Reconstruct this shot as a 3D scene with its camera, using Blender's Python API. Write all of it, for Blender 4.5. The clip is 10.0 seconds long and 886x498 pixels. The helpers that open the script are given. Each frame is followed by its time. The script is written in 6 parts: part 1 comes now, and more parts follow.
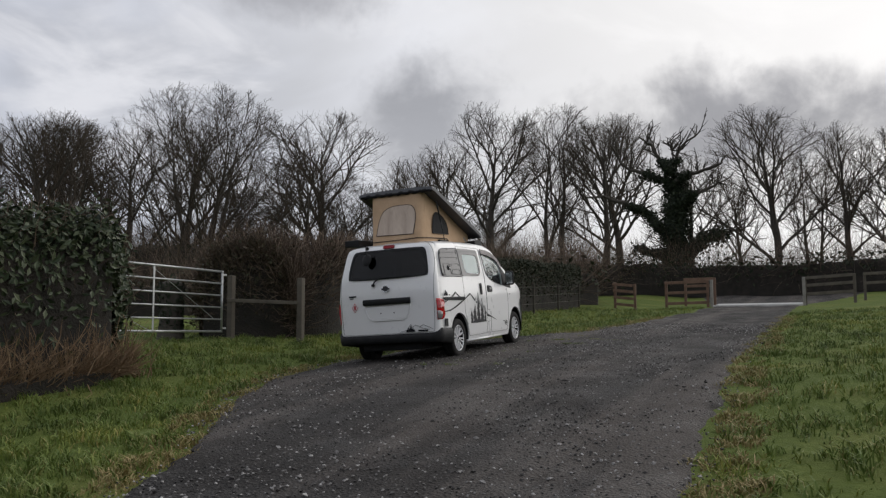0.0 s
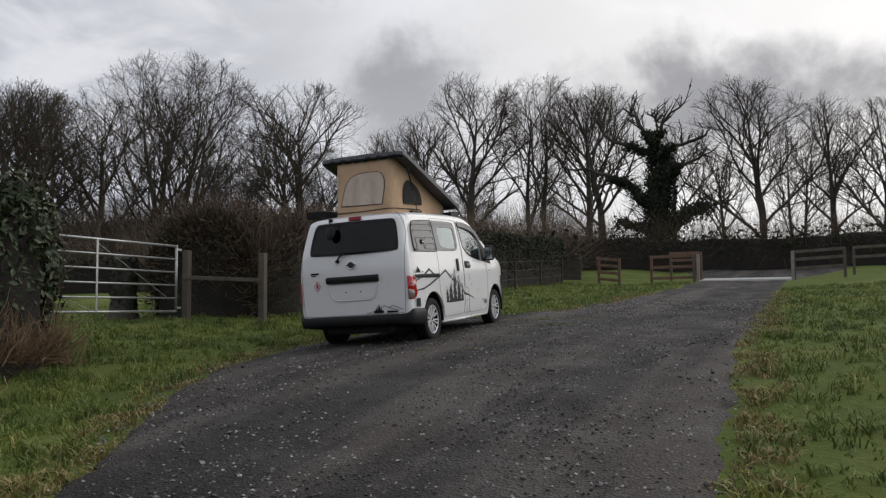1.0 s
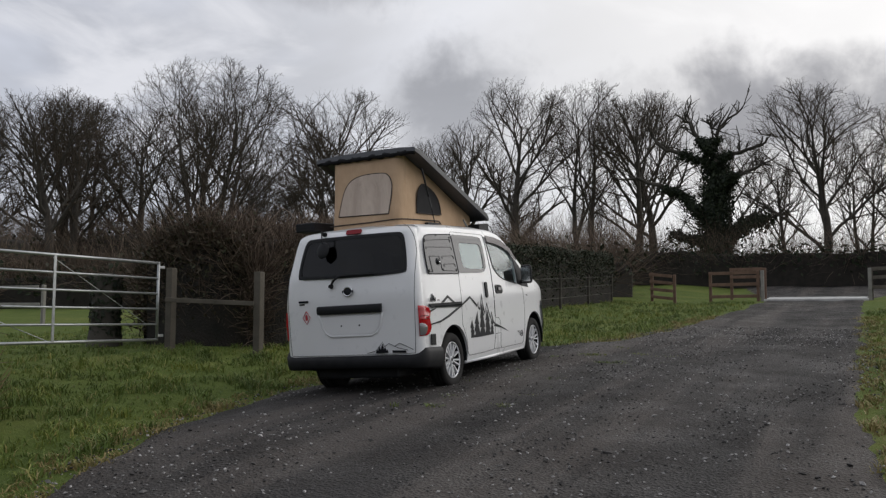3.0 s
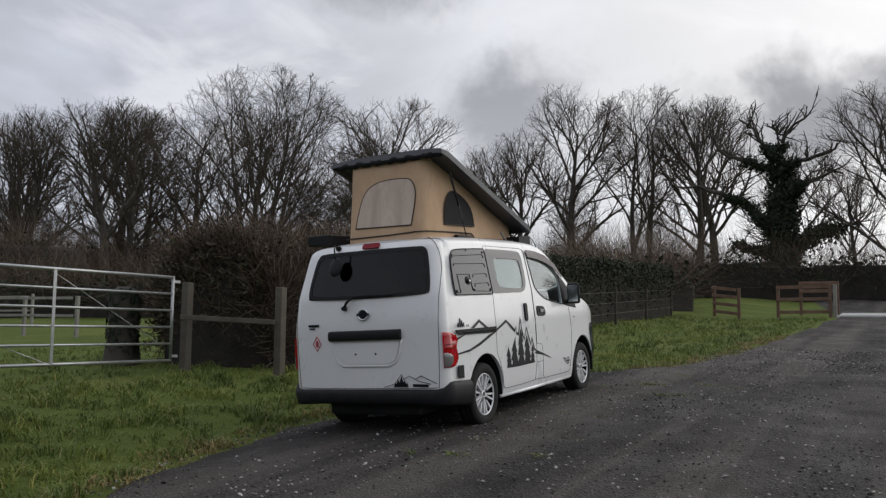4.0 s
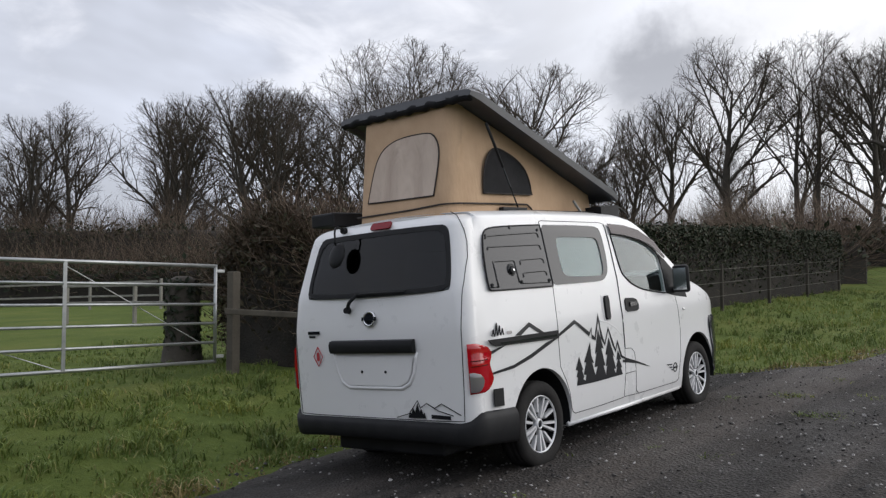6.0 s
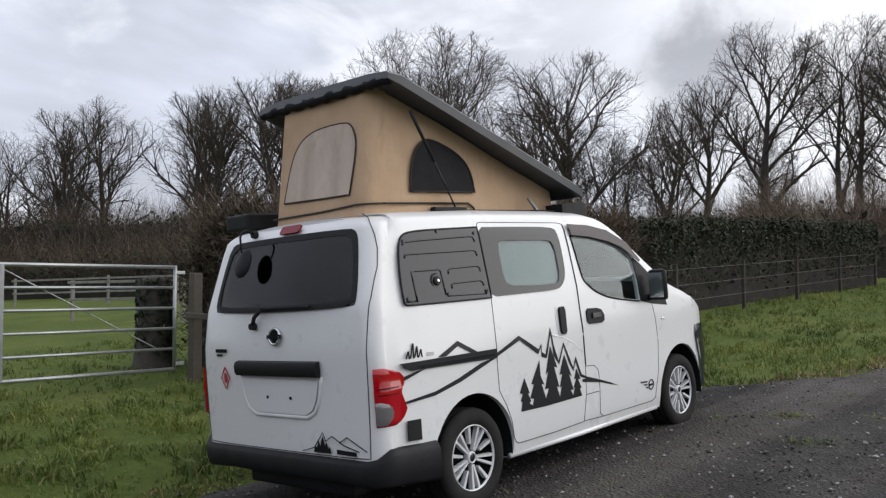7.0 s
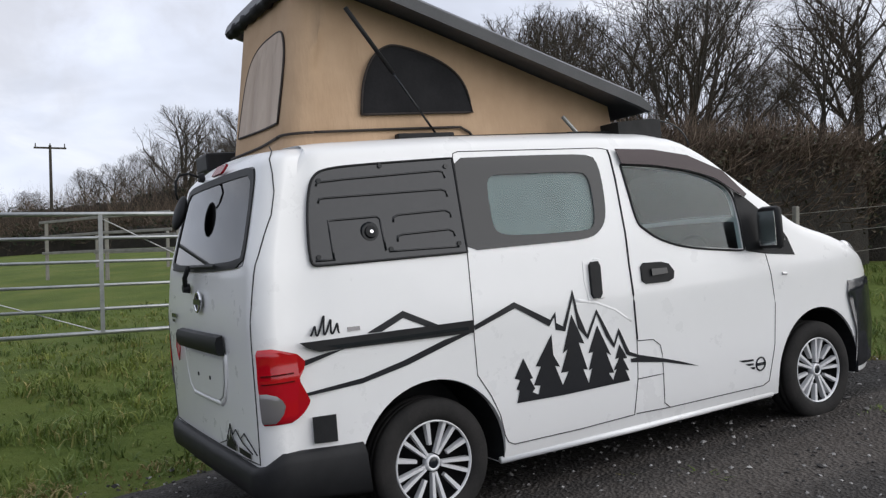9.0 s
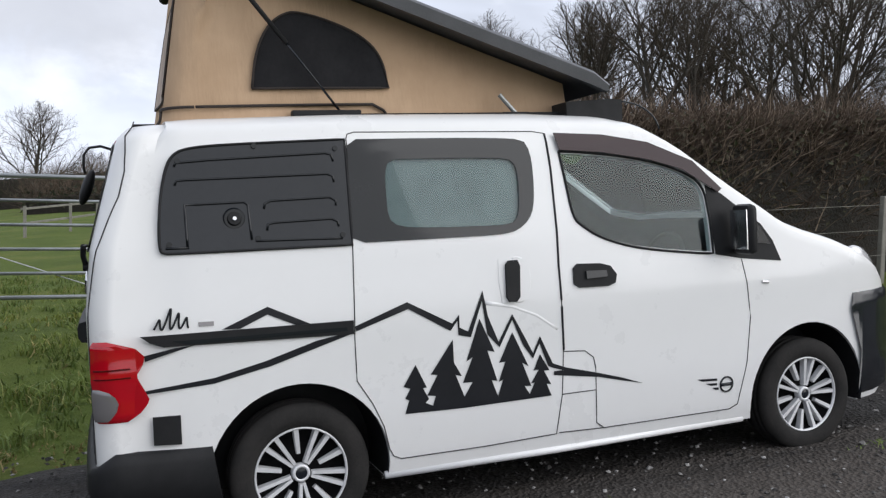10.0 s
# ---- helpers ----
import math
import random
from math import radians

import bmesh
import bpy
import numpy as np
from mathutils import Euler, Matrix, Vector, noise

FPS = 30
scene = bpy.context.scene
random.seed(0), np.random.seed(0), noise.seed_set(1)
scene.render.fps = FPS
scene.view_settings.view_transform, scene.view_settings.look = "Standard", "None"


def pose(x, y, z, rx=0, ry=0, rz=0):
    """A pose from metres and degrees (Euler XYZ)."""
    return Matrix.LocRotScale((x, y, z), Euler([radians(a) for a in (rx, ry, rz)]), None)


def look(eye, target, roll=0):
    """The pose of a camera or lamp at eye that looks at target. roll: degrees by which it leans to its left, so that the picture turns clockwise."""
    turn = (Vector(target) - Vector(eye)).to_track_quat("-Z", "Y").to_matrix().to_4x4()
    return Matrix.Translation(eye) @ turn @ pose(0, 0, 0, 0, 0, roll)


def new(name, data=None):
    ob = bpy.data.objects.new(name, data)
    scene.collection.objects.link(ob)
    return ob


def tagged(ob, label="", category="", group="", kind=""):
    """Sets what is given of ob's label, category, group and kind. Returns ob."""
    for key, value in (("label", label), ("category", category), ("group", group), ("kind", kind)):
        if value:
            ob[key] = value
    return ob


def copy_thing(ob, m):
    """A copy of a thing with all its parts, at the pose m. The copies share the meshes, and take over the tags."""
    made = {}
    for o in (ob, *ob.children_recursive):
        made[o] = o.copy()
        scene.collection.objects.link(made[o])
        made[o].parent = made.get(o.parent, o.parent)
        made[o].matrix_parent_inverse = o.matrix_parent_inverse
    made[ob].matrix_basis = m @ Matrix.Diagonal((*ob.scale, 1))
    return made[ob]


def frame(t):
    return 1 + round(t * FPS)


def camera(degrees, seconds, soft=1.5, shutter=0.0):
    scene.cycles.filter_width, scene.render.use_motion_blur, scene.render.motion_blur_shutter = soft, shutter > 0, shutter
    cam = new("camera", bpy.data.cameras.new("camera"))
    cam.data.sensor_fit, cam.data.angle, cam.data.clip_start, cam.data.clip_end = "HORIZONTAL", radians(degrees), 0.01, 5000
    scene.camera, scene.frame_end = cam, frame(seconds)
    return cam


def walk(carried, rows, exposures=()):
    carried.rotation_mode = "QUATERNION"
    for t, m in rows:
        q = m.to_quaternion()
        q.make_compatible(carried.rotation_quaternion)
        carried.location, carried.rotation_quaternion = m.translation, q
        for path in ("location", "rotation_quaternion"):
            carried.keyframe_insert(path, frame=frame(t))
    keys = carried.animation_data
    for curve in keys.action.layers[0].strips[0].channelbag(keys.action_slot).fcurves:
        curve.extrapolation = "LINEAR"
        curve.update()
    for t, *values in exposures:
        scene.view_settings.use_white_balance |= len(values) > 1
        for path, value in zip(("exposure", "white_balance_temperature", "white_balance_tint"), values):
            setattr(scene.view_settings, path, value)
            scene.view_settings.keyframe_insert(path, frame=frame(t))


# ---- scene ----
cam = camera(54.4, 10.0, soft=1.3)
PATH = [
    (0, (5.96, -12.453, 0.929), (5.176, -10.616, 1.043), -4.0),
    (0.5, (5.754, -11.793, 0.972), (4.98, -9.951, 1.068), -3.8),
    (1, (5.563, -11.197, 0.964), (4.814, -9.344, 1.015), -4.1),
    (1.5, (5.375, -10.555, 0.994), (4.668, -8.685, 1.047), -4.2),
    (2, (5.215, -9.939, 1.047), (4.514, -8.068, 1.12), -2.7),
    (2.5, (5.014, -9.372, 1.094), (4.26, -7.521, 1.161), -3.4),
    (3, (4.854, -8.735, 1.131), (4.009, -6.924, 1.215), -3.7),
    (3.2, (4.787, -8.51, 1.129), (3.906, -6.717, 1.225), -3.4),
    (4.3, (4.464, -7.098, 1.27), (3.478, -5.361, 1.378), -3.5),
    (4.5, (4.417, -6.87, 1.262), (3.408, -5.146, 1.359), -3.7),
    (5, (4.252, -6.232, 1.302), (3.168, -4.553, 1.37), -4.8),
    (5.5, (4.227, -5.695, 1.34), (3.025, -4.097, 1.401), -5.4),
    (6, (4.186, -5.099, 1.352), (2.926, -3.547, 1.426), -4.4),
    (6.2, (4.208, -4.885, 1.397), (2.941, -3.34, 1.474), -4.2),
    (7.3, (4.26, -3.646, 1.404), (2.887, -2.193, 1.459), -4.8),
    (7.5, (4.219, -3.421, 1.394), (2.811, -2.003, 1.456), -4.9),
    (8, (4.211, -2.88, 1.404), (2.678, -1.597, 1.441), -5.0),
    (8.5, (4.227, -2.345, 1.372), (2.592, -1.192, 1.372), -5.1),
    (9, (4.322, -1.841, 1.343), (2.582, -0.854, 1.312), -5.4),
    (9.5, (4.421, -1.274, 1.351), (2.599, -0.452, 1.293), -4.0),
    (10, (4.402, -0.682, 1.372), (2.535, 0.031, 1.287), -3.0),
]
# the rows are laid out along the parked van, which stands on a slope: TILT sets them level
TILT = pose(0, 0, 0, 3.66, -2.49, 0)
walk(cam, [(t, TILT @ look(eye, target, roll)) for t, eye, target, roll in PATH],
     exposures=[(0, 0.0, 6560, 11.5), (2.5, 0.0, 6540, 11.5), (4.5, 0.05, 6450, 11.8), (6, 0.33, 6400, 12), (7.5, 0.4, 6360, 12), (9, 0.42, 6320, 12), (10, 0.5, 6280, 11.5)])

# ---- world, sun ----
SUN_AZ, SUN_EL = 38.0, 28.0          # degrees east of the van's heading, and above the horizon
scene.view_settings.exposure = 0.0
world = bpy.data.worlds.new("sky")
scene.world = world
world.use_nodes = True
wn, wl = world.node_tree.nodes, world.node_tree.links
wn.clear()


def wnode(kind, **values):
    n = wn.new(kind)
    for key, v in values.items():
        n.inputs[key.replace("_", " ")].default_value = v
    return n


def wmath(op, a, b=None, c=None, clamp=False):
    n = wn.new("ShaderNodeMath")
    n.operation, n.use_clamp = op, clamp
    for i, v in enumerate((a, b, c)):
        if v is None:
            continue
        if isinstance(v, (int, float)):
            n.inputs[i].default_value = v
        else:
            wl.new(v, n.inputs[i])
    return n.outputs[0]


def wmix(fac, a, b, blend="MIX"):
    n = wn.new("ShaderNodeMix")
    n.data_type, n.blend_type = "RGBA", blend
    for i, v in ((0, fac), (6, a), (7, b)):
        if isinstance(v, (int, float)):
            n.inputs[i].default_value = v
        elif isinstance(v, tuple):
            n.inputs[i].default_value = (*v, 1)
        else:
            wl.new(v, n.inputs[i])
    return n.outputs[2]


def wsmooth(v, a, b):
    n = wn.new("ShaderNodeMapRange")
    n.interpolation_type = "SMOOTHSTEP"
    wl.new(v, n.inputs[0])
    n.inputs[1].default_value, n.inputs[2].default_value = a, b
    return n.outputs[0]


def wdir(az, el):
    a, e = radians(az), radians(el)
    return (math.sin(a) * math.cos(e), math.cos(a) * math.cos(e), math.sin(e))


sky = wn.new("ShaderNodeTexSky")
sky.sky_type, sky.sun_disc = "NISHITA", False
sky.sun_elevation, sky.sun_rotation = radians(SUN_EL), radians(SUN_AZ)
coord = wn.new("ShaderNodeTexCoord").outputs["Generated"]
stretch = wn.new("ShaderNodeMapping")
stretch.inputs["Scale"].default_value = (1, 1, 2.3)
wl.new(coord, stretch.inputs[0])


def wnoise(scale, detail, rough, distort=0.0, vec=None):
    n = wnode("ShaderNodeTexNoise", Scale=scale, Detail=detail, Roughness=rough, Distortion=distort)
    wl.new(vec or stretch.outputs[0], n.inputs["Vector"])
    return n.outputs["Fac"]


big, fine = wnoise(1.7, 5, 0.55, 0.3), wnoise(5.0, 6, 0.55, 0.4)
# a layer of stratocumulus: pale veil, grey undersides
cloud = wmix(wsmooth(big, 0.36, 0.66), (0.84, 0.89, 1.0), (0.52, 0.545, 0.60))
cloud = wmix(wsmooth(fine, 0.48, 0.72), cloud, (0.90, 0.92, 0.97))


def bank(az, el, wide, tall, dark):
    """A heavy, ragged cloud around one direction."""
    global cloud
    sub = wn.new("ShaderNodeVectorMath")
    sub.operation = "SUBTRACT"
    wl.new(coord, sub.inputs[0])
    sub.inputs[1].default_value = wdir(az, el)
    turn = wn.new("ShaderNodeMapping")
    turn.inputs["Rotation"].default_value = (0, 0, radians(az))
    turn.inputs["Scale"].default_value = (1 / wide, 1 / wide, 1 / tall)
    wl.new(sub.outputs[0], turn.inputs[0])
    size = wn.new("ShaderNodeVectorMath")
    size.operation = "LENGTH"
    wl.new(turn.outputs[0], size.inputs[0])
    edge = wmath("ADD", size.outputs["Value"], wmath("MULTIPLY", wmath("SUBTRACT", wmath("ADD", wmath("MULTIPLY", wnoise(4.5, 5, 0.6, 0.3, coord), 0.6), wmath("MULTIPLY", wnoise(14, 6, 0.6, 0.2, coord), 0.4)), 0.5), 3.6))
    cloud = wmix(wmath("MULTIPLY", wmath("SUBTRACT", 1.0, wsmooth(edge, 0.30, 1.30)), 0.9), cloud, wmix(fine, tuple(c * 0.82 for c in dark), tuple(c * 1.25 for c in dark)))


# brightness where the sun stands behind the veil
dot = wn.new("ShaderNodeVectorMath")
dot.operation = "DOT_PRODUCT"
wl.new(coord, dot.inputs[0])
dot.inputs[1].default_value = wdir(SUN_AZ, SUN_EL)
glow = wsmooth(dot.outputs["Value"], 0.15, 1.0)
cloud = wmix(glow, cloud, (1.24, 1.23, 1.20))
bank(-3.0, 13.0, 0.20, 0.060, (0.34, 0.34, 0.36))
bank(-24.5, 13.5, 0.075, 0.085, (0.42, 0.43, 0.46))
bank(17.0, 15.5, 0.10, 0.05, (0.40, 0.40, 0.42))
bank(-44.0, 24.0, 0.30, 0.05, (0.46, 0.47, 0.50))
bank(-75.0, 28.0, 0.30, 0.06, (0.44, 0.45, 0.48))
bank(-96.0, 13.0, 0.32, 0.10, (0.60, 0.61, 0.645))
back_a = wn.new("ShaderNodeBackground")
back_a.inputs[1].default_value = 0.05
wl.new(sky.outputs[0], back_a.inputs[0])
back_b = wn.new("ShaderNodeBackground")
back_b.inputs[1].default_value = 0.92
wl.new(cloud, back_b.inputs[0])
mixed = wn.new("ShaderNodeMixShader")
mixed.inputs[0].default_value = 0.88
wl.new(back_a.outputs[0], mixed.inputs[1])
wl.new(back_b.outputs[0], mixed.inputs[2])
wout = wn.new("ShaderNodeOutputWorld")
wl.new(mixed.outputs[0], wout.inputs[0])

sun = new("sun", bpy.data.lights.new("sun", "SUN"))
sun.data.energy, sun.data.angle, sun.data.color = 0.8, radians(60), (1.0, 0.98, 0.95)
sun.matrix_world = look(Vector(wdir(SUN_AZ, SUN_EL)) * 50, (0, 0, 0))


# ---- materials ----
class Mat:
    """A node material round one Principled shader."""

    def __init__(self, name, colour=(0.5, 0.5, 0.5), rough=0.6, metal=0.0, **more):
        self.m = bpy.data.materials.new(name)
        self.m.use_nodes = True
        self.t = self.m.node_tree
        self.b = self.t.nodes["Principled BSDF"]
        self.b.inputs["Base Color"].default_value = (*colour, 1)
        self.b.inputs["Roughness"].default_value, self.b.inputs["Metallic"].default_value = rough, metal
        for key, v in more.items():
            self.b.inputs[key.replace("_", " ")].default_value = v
        self.at = None

    def link(self, a, b):
        self.t.links.new(a, b)

    def place(self, kind="Object"):
        n = self.t.nodes.new("ShaderNodeTexCoord")
        return n.outputs[kind]

    def world(self):
        return self.t.nodes.new("ShaderNodeNewGeometry").outputs["Position"]

    def noise(self, scale, detail=4, rough=0.6, vec=None, distort=0.0):
        n = self.t.nodes.new("ShaderNodeTexNoise")
        for key, v in (("Scale", scale), ("Detail", detail), ("Roughness", rough), ("Distortion", distort)):
            n.inputs[key].default_value = v
        self.link(vec or self.place(), n.inputs["Vector"])
        return n.outputs["Fac"]

    def stretch(self, scale, vec=None):
        n = self.t.nodes.new("ShaderNodeMapping")
        n.inputs["Scale"].default_value = scale
        self.link(vec or self.place(), n.inputs[0])
        return n.outputs[0]

    def ramp(self, fac, *stops):
        n = self.t.nodes.new("ShaderNodeValToRGB")
        e = n.color_ramp.elements
        while len(e) < len(stops):
            e.new(0.5)
        for el, (p, c) in zip(e, stops):
            el.position, el.color = p, (*c, 1) if isinstance(c, tuple) else (c, c, c, 1)
        self.link(fac, n.inputs[0])
        return n.outputs[0]

    def mix(self, fac, a, b, blend="MIX"):
        n = self.t.nodes.new("ShaderNodeMix")
        n.data_type, n.blend_type = "RGBA", blend
        for i, v in ((0, fac), (6, a), (7, b)):
            if isinstance(v, (int, float)):
                n.inputs[i].default_value = v
            elif isinstance(v, tuple):
                n.inputs[i].default_value = (*v, 1)
            else:
                self.link(v, n.inputs[i])
        return n.outputs[2]

    def random(self):
        return self.t.nodes.new("ShaderNodeObjectInfo").outputs["Random"]

    def island(self):
        return self.t.nodes.new("ShaderNodeNewGeometry").outputs["Random Per Island"]

    def colour(self, out):
        self.link(out, self.b.inputs["Base Color"])
        return self

    def gloss(self, out):
        self.link(out, self.b.inputs["Roughness"])
        return self

    def bump(self, out, strength=0.3, distance=0.02):
        n = self.t.nodes.new("ShaderNodeBump")
        n.inputs["Strength"].default_value, n.inputs["Distance"].default_value = strength, distance
        self.link(out, n.inputs["Height"])
        self.link(n.outputs[0], self.b.inputs["Normal"])
        return self


def two_tone(name, a, b, scale, rough=0.7, metal=0.0, bump=0.2, depth=0.01, lo=0.35, hi=0.65, fine=None, **more):
    k = Mat(name, a, rough, metal, **more)
    n = k.noise(scale, 5)
    f = k.noise(fine or scale * 9, 4)
    c = k.mix(0.35, k.ramp(n, (lo, a), (hi, b)), k.ramp(f, (0.3, a), (0.7, b)))
    k.colour(c).bump(f, bump, depth)
    return k.m


def leafy(name, *cols, rough=0.6):
    k = Mat(name, cols[0], rough)
    step = 1 / max(1, len(cols) - 1)
    k.colour(k.ramp(k.island(), *[(i * step, c) for i, c in enumerate(cols)]))
    k.b.inputs["Specular IOR Level"].default_value = 0.25
    return k.m


def grass_ground():
    k = Mat("grass_ground", rough=0.95)
    p = k.world()
    c = k.ramp(k.noise(0.55, 5, 0.6, p), (0.3, (0.062, 0.095, 0.020)), (0.5, (0.105, 0.142, 0.030)), (0.72, (0.19, 0.19, 0.055)))
    d = k.ramp(k.noise(9, 5, 0.7, p), (0.3, (0.055, 0.080, 0.018)), (0.6, (0.11, 0.145, 0.034)), (0.8, (0.17, 0.175, 0.06)))
    k.colour(k.mix(0.45, c, d)).bump(k.noise(22, 5, 0.7, p), 0.9, 0.05)
    k.b.inputs["Specular IOR Level"].default_value = 0.15
    return k.m


def gravel():
    k = Mat("gravel", rough=0.85)
    p = k.world()
    v = k.t.nodes.new("ShaderNodeTexVoronoi")
    v.inputs["Scale"].default_value = 48
    k.link(p, v.inputs["Vector"])
    grit = k.ramp(v.outputs["Color"], (0.1, 0.012), (0.55, 0.034), (0.9, 0.085), (1.0, 0.2))
    tone = k.ramp(k.noise(0.9, 5, 0.6, k.stretch((1.3, 0.06, 1), p)), (0.40, (0.011, 0.0088, 0.0076)), (0.5, (0.034, 0.0285, 0.0252)), (0.60, (0.086, 0.073, 0.064)))
    k.colour(k.mix(0.3, tone, grit))
    h = k.t.nodes.new("ShaderNodeMath")
    h.operation = "ADD"
    k.link(v.outputs["Distance"], h.inputs[0])
    k.link(k.noise(14, 5, 0.7, p), h.inputs[1])
    k.bump(h.outputs[0], 0.8, 0.03)
    k.gloss(k.ramp(k.noise(1.2, 4, 0.6, p), (0.35, 0.62), (0.65, 0.95)))
    k.b.inputs["Specular IOR Level"].default_value = 0.3
    return k.m


M_GRASS, M_GRAVEL = grass_ground(), gravel()
M_STONE = leafy("stone_chips", (0.03, 0.029, 0.029), (0.065, 0.062, 0.060), (0.12, 0.116, 0.112), (0.42, 0.41, 0.40), rough=0.8)
def meadow():
    """Grass blades: each its own green, in darker, fresher and withered patches."""
    k = Mat("grass_blades", rough=0.6)
    one = k.ramp(k.island(), (0.0, (0.088, 0.135, 0.030)), (0.45, (0.115, 0.165, 0.036)), (0.85, (0.15, 0.19, 0.045)), (1.0, (0.25, 0.23, 0.09)))
    p = k.world()
    patch = k.ramp(k.noise(0.8, 4, 0.6, p), (0.34, (0.45, 0.50, 0.42)), (0.5, (1.0, 1.0, 1.0)), (0.66, (1.55, 1.32, 1.15)))
    k.colour(k.mix(1.0, one, patch, "MULTIPLY"))
    k.b.inputs["Specular IOR Level"].default_value = 0.25
    return k.m


M_BLADE = meadow()
M_DRY = leafy("dry_grass", (0.26, 0.19, 0.085), (0.16, 0.15, 0.045), (0.36, 0.28, 0.14))
M_BARK = two_tone("bark", (0.035, 0.030, 0.024), (0.075, 0.066, 0.054), 1.4, 0.95, bump=0.6, depth=0.03)
M_TWIG = leafy("twigs", (0.040, 0.031, 0.024), (0.075, 0.058, 0.042), (0.055, 0.048, 0.038), rough=0.9)
M_IVY = leafy("ivy_leaves", (0.007, 0.012, 0.006), (0.013, 0.021, 0.009), (0.024, 0.033, 0.014), rough=0.55)
M_HEDGE = leafy("hedge_leaves", (0.012, 0.018, 0.009), (0.018, 0.027, 0.012), (0.028, 0.036, 0.017), (0.046, 0.045, 0.026), rough=0.65)
M_HEDGE_TWIG = leafy("hedge_twigs", (0.050, 0.036, 0.028), (0.085, 0.060, 0.045), (0.12, 0.088, 0.065), (0.26, 0.20, 0.15), rough=0.9)
# near-black filling: the shade deep inside a hedge is put into its colour
M_SHADE_CORE = two_tone("hedge_shade_core", (0.012, 0.012, 0.009), (0.034, 0.027, 0.021), 3.0, 0.95, bump=0.8, depth=0.05)
M_WOOD = two_tone("weathered_wood", (0.065, 0.055, 0.043), (0.12, 0.105, 0.083), 3.0, 0.85, bump=0.5, fine=40)
M_WOOD_RED = two_tone("brown_fence_wood", (0.10, 0.058, 0.038), (0.17, 0.105, 0.072), 3.0, 0.85, bump=0.4, fine=40)
M_GALV = two_tone("galvanised_steel", (0.30, 0.315, 0.32), (0.46, 0.47, 0.47), 6.0, 0.42, 0.75, 0.08, fine=60)
M_CONCRETE = two_tone("pale_concrete", (0.42, 0.41, 0.39), (0.58, 0.57, 0.54), 5.0, 0.85, bump=0.3)
M_PALE = two_tone("pale_painted_rail", (0.16, 0.15, 0.13), (0.28, 0.27, 0.24), 4.0, 0.7, bump=0.2)


# ---- shapes ----
def mesh(name, verts, faces, mat, smooth=False):
    me = bpy.data.meshes.new(name)
    me.from_pydata([tuple(v) for v in verts], [], faces)
    if mat:
        me.materials.append(mat)
    if smooth:
        me.polygons.foreach_set("use_smooth", [True] * len(me.polygons))
    me.update()
    return me


def part(name, bm, material, parent, label="", smooth=False):
    me = bpy.data.meshes.new(name)
    bm.to_mesh(me)
    bm.free()
    if material:
        me.materials.append(material)
    if smooth:
        me.polygons.foreach_set("use_smooth", [True] * len(me.polygons))
    ob = new(name, me)
    ob.parent = parent
    if label:
        tagged(ob, label)
    return ob


def piece(name, me, parent, m=None, label=""):
    ob = new(name, me)
    ob.parent = parent
    if m is not None:
        ob.matrix_basis = m
    if label:
        tagged(ob, label)
    return ob


def thing(name, m, label, category, group="", kind=""):
    ob = new(name)
    ob.empty_display_size = 0.1
    ob.matrix_basis = m
    return tagged(ob, label, category, group, kind)


def add_box(bm, x0, x1, y0, y1, z0, z1, bevel=0.0, m=None):
    made = bmesh.ops.create_cube(bm, size=1)["verts"]
    bmesh.ops.scale(bm, vec=(x1 - x0, y1 - y0, z1 - z0), verts=made)
    bmesh.ops.translate(bm, vec=((x0 + x1) / 2, (y0 + y1) / 2, (z0 + z1) / 2), verts=made)
    if bevel:
        edges = list({e for v in made for e in v.link_edges})
        out = bmesh.ops.bevel(bm, geom=edges, offset=bevel, segments=2, affect="EDGES", profile=0.5)
        made = list({v for f in out["faces"] for v in f.verts} | {v for v in made if v.is_valid})
    if m is not None:
        bmesh.ops.transform(bm, matrix=m, verts=made)
    return made


def add_tube(bm, a, b, r0, r1=None, sides=8):
    a, b = Vector(a), Vector(b)
    d = b - a
    m = Matrix.Translation((a + b) / 2) @ d.to_track_quat("Z", "Y").to_matrix().to_4x4()
    bmesh.ops.create_cone(bm, cap_ends=True, segments=sides, radius1=r0, radius2=r0 if r1 is None else r1, depth=d.length, matrix=m)


def add_path(bm, pts, r, sides=8):
    """A round tube that runs through the points."""
    pts = [Vector(p) for p in pts]
    rings = []
    for i, p in enumerate(pts):
        d = (pts[min(i + 1, len(pts) - 1)] - pts[max(i - 1, 0)]).normalized()
        q = d.to_track_quat("Z", "Y")
        rings.append([bm.verts.new(p + q @ Vector((math.cos(a) * r, math.sin(a) * r, 0))) for a in [2 * math.pi * k / sides for k in range(sides)]])
    for s, t in zip(rings, rings[1:]):
        for k in range(sides):
            bm.faces.new((s[k], s[(k + 1) % sides], t[(k + 1) % sides], t[k]))
    bm.faces.new(rings[0][::-1])
    bm.faces.new(rings[-1])


# ---- ground, all in the van's own plan (x to its right, y ahead), laid level by TILT ----
def rise(x, y):
    a = np.interp(x, [-12, -4.7, -3, -1.3, 0.9, 4.3, 7, 20], [0.45, 0.42, 0.23, 0.0, 0.0, -0.2, -0.24, -0.1])
    b = np.interp(y, [-40, -12, -3, 5, 30, 60], [-1.3, -0.33, 0, 0, -0.2, -0.2])
    steep = 0.0637 * (y - np.clip(y, -30, 55)) + 0.0434 * (x - np.clip(x, -6, 9))
    return a + b - steep


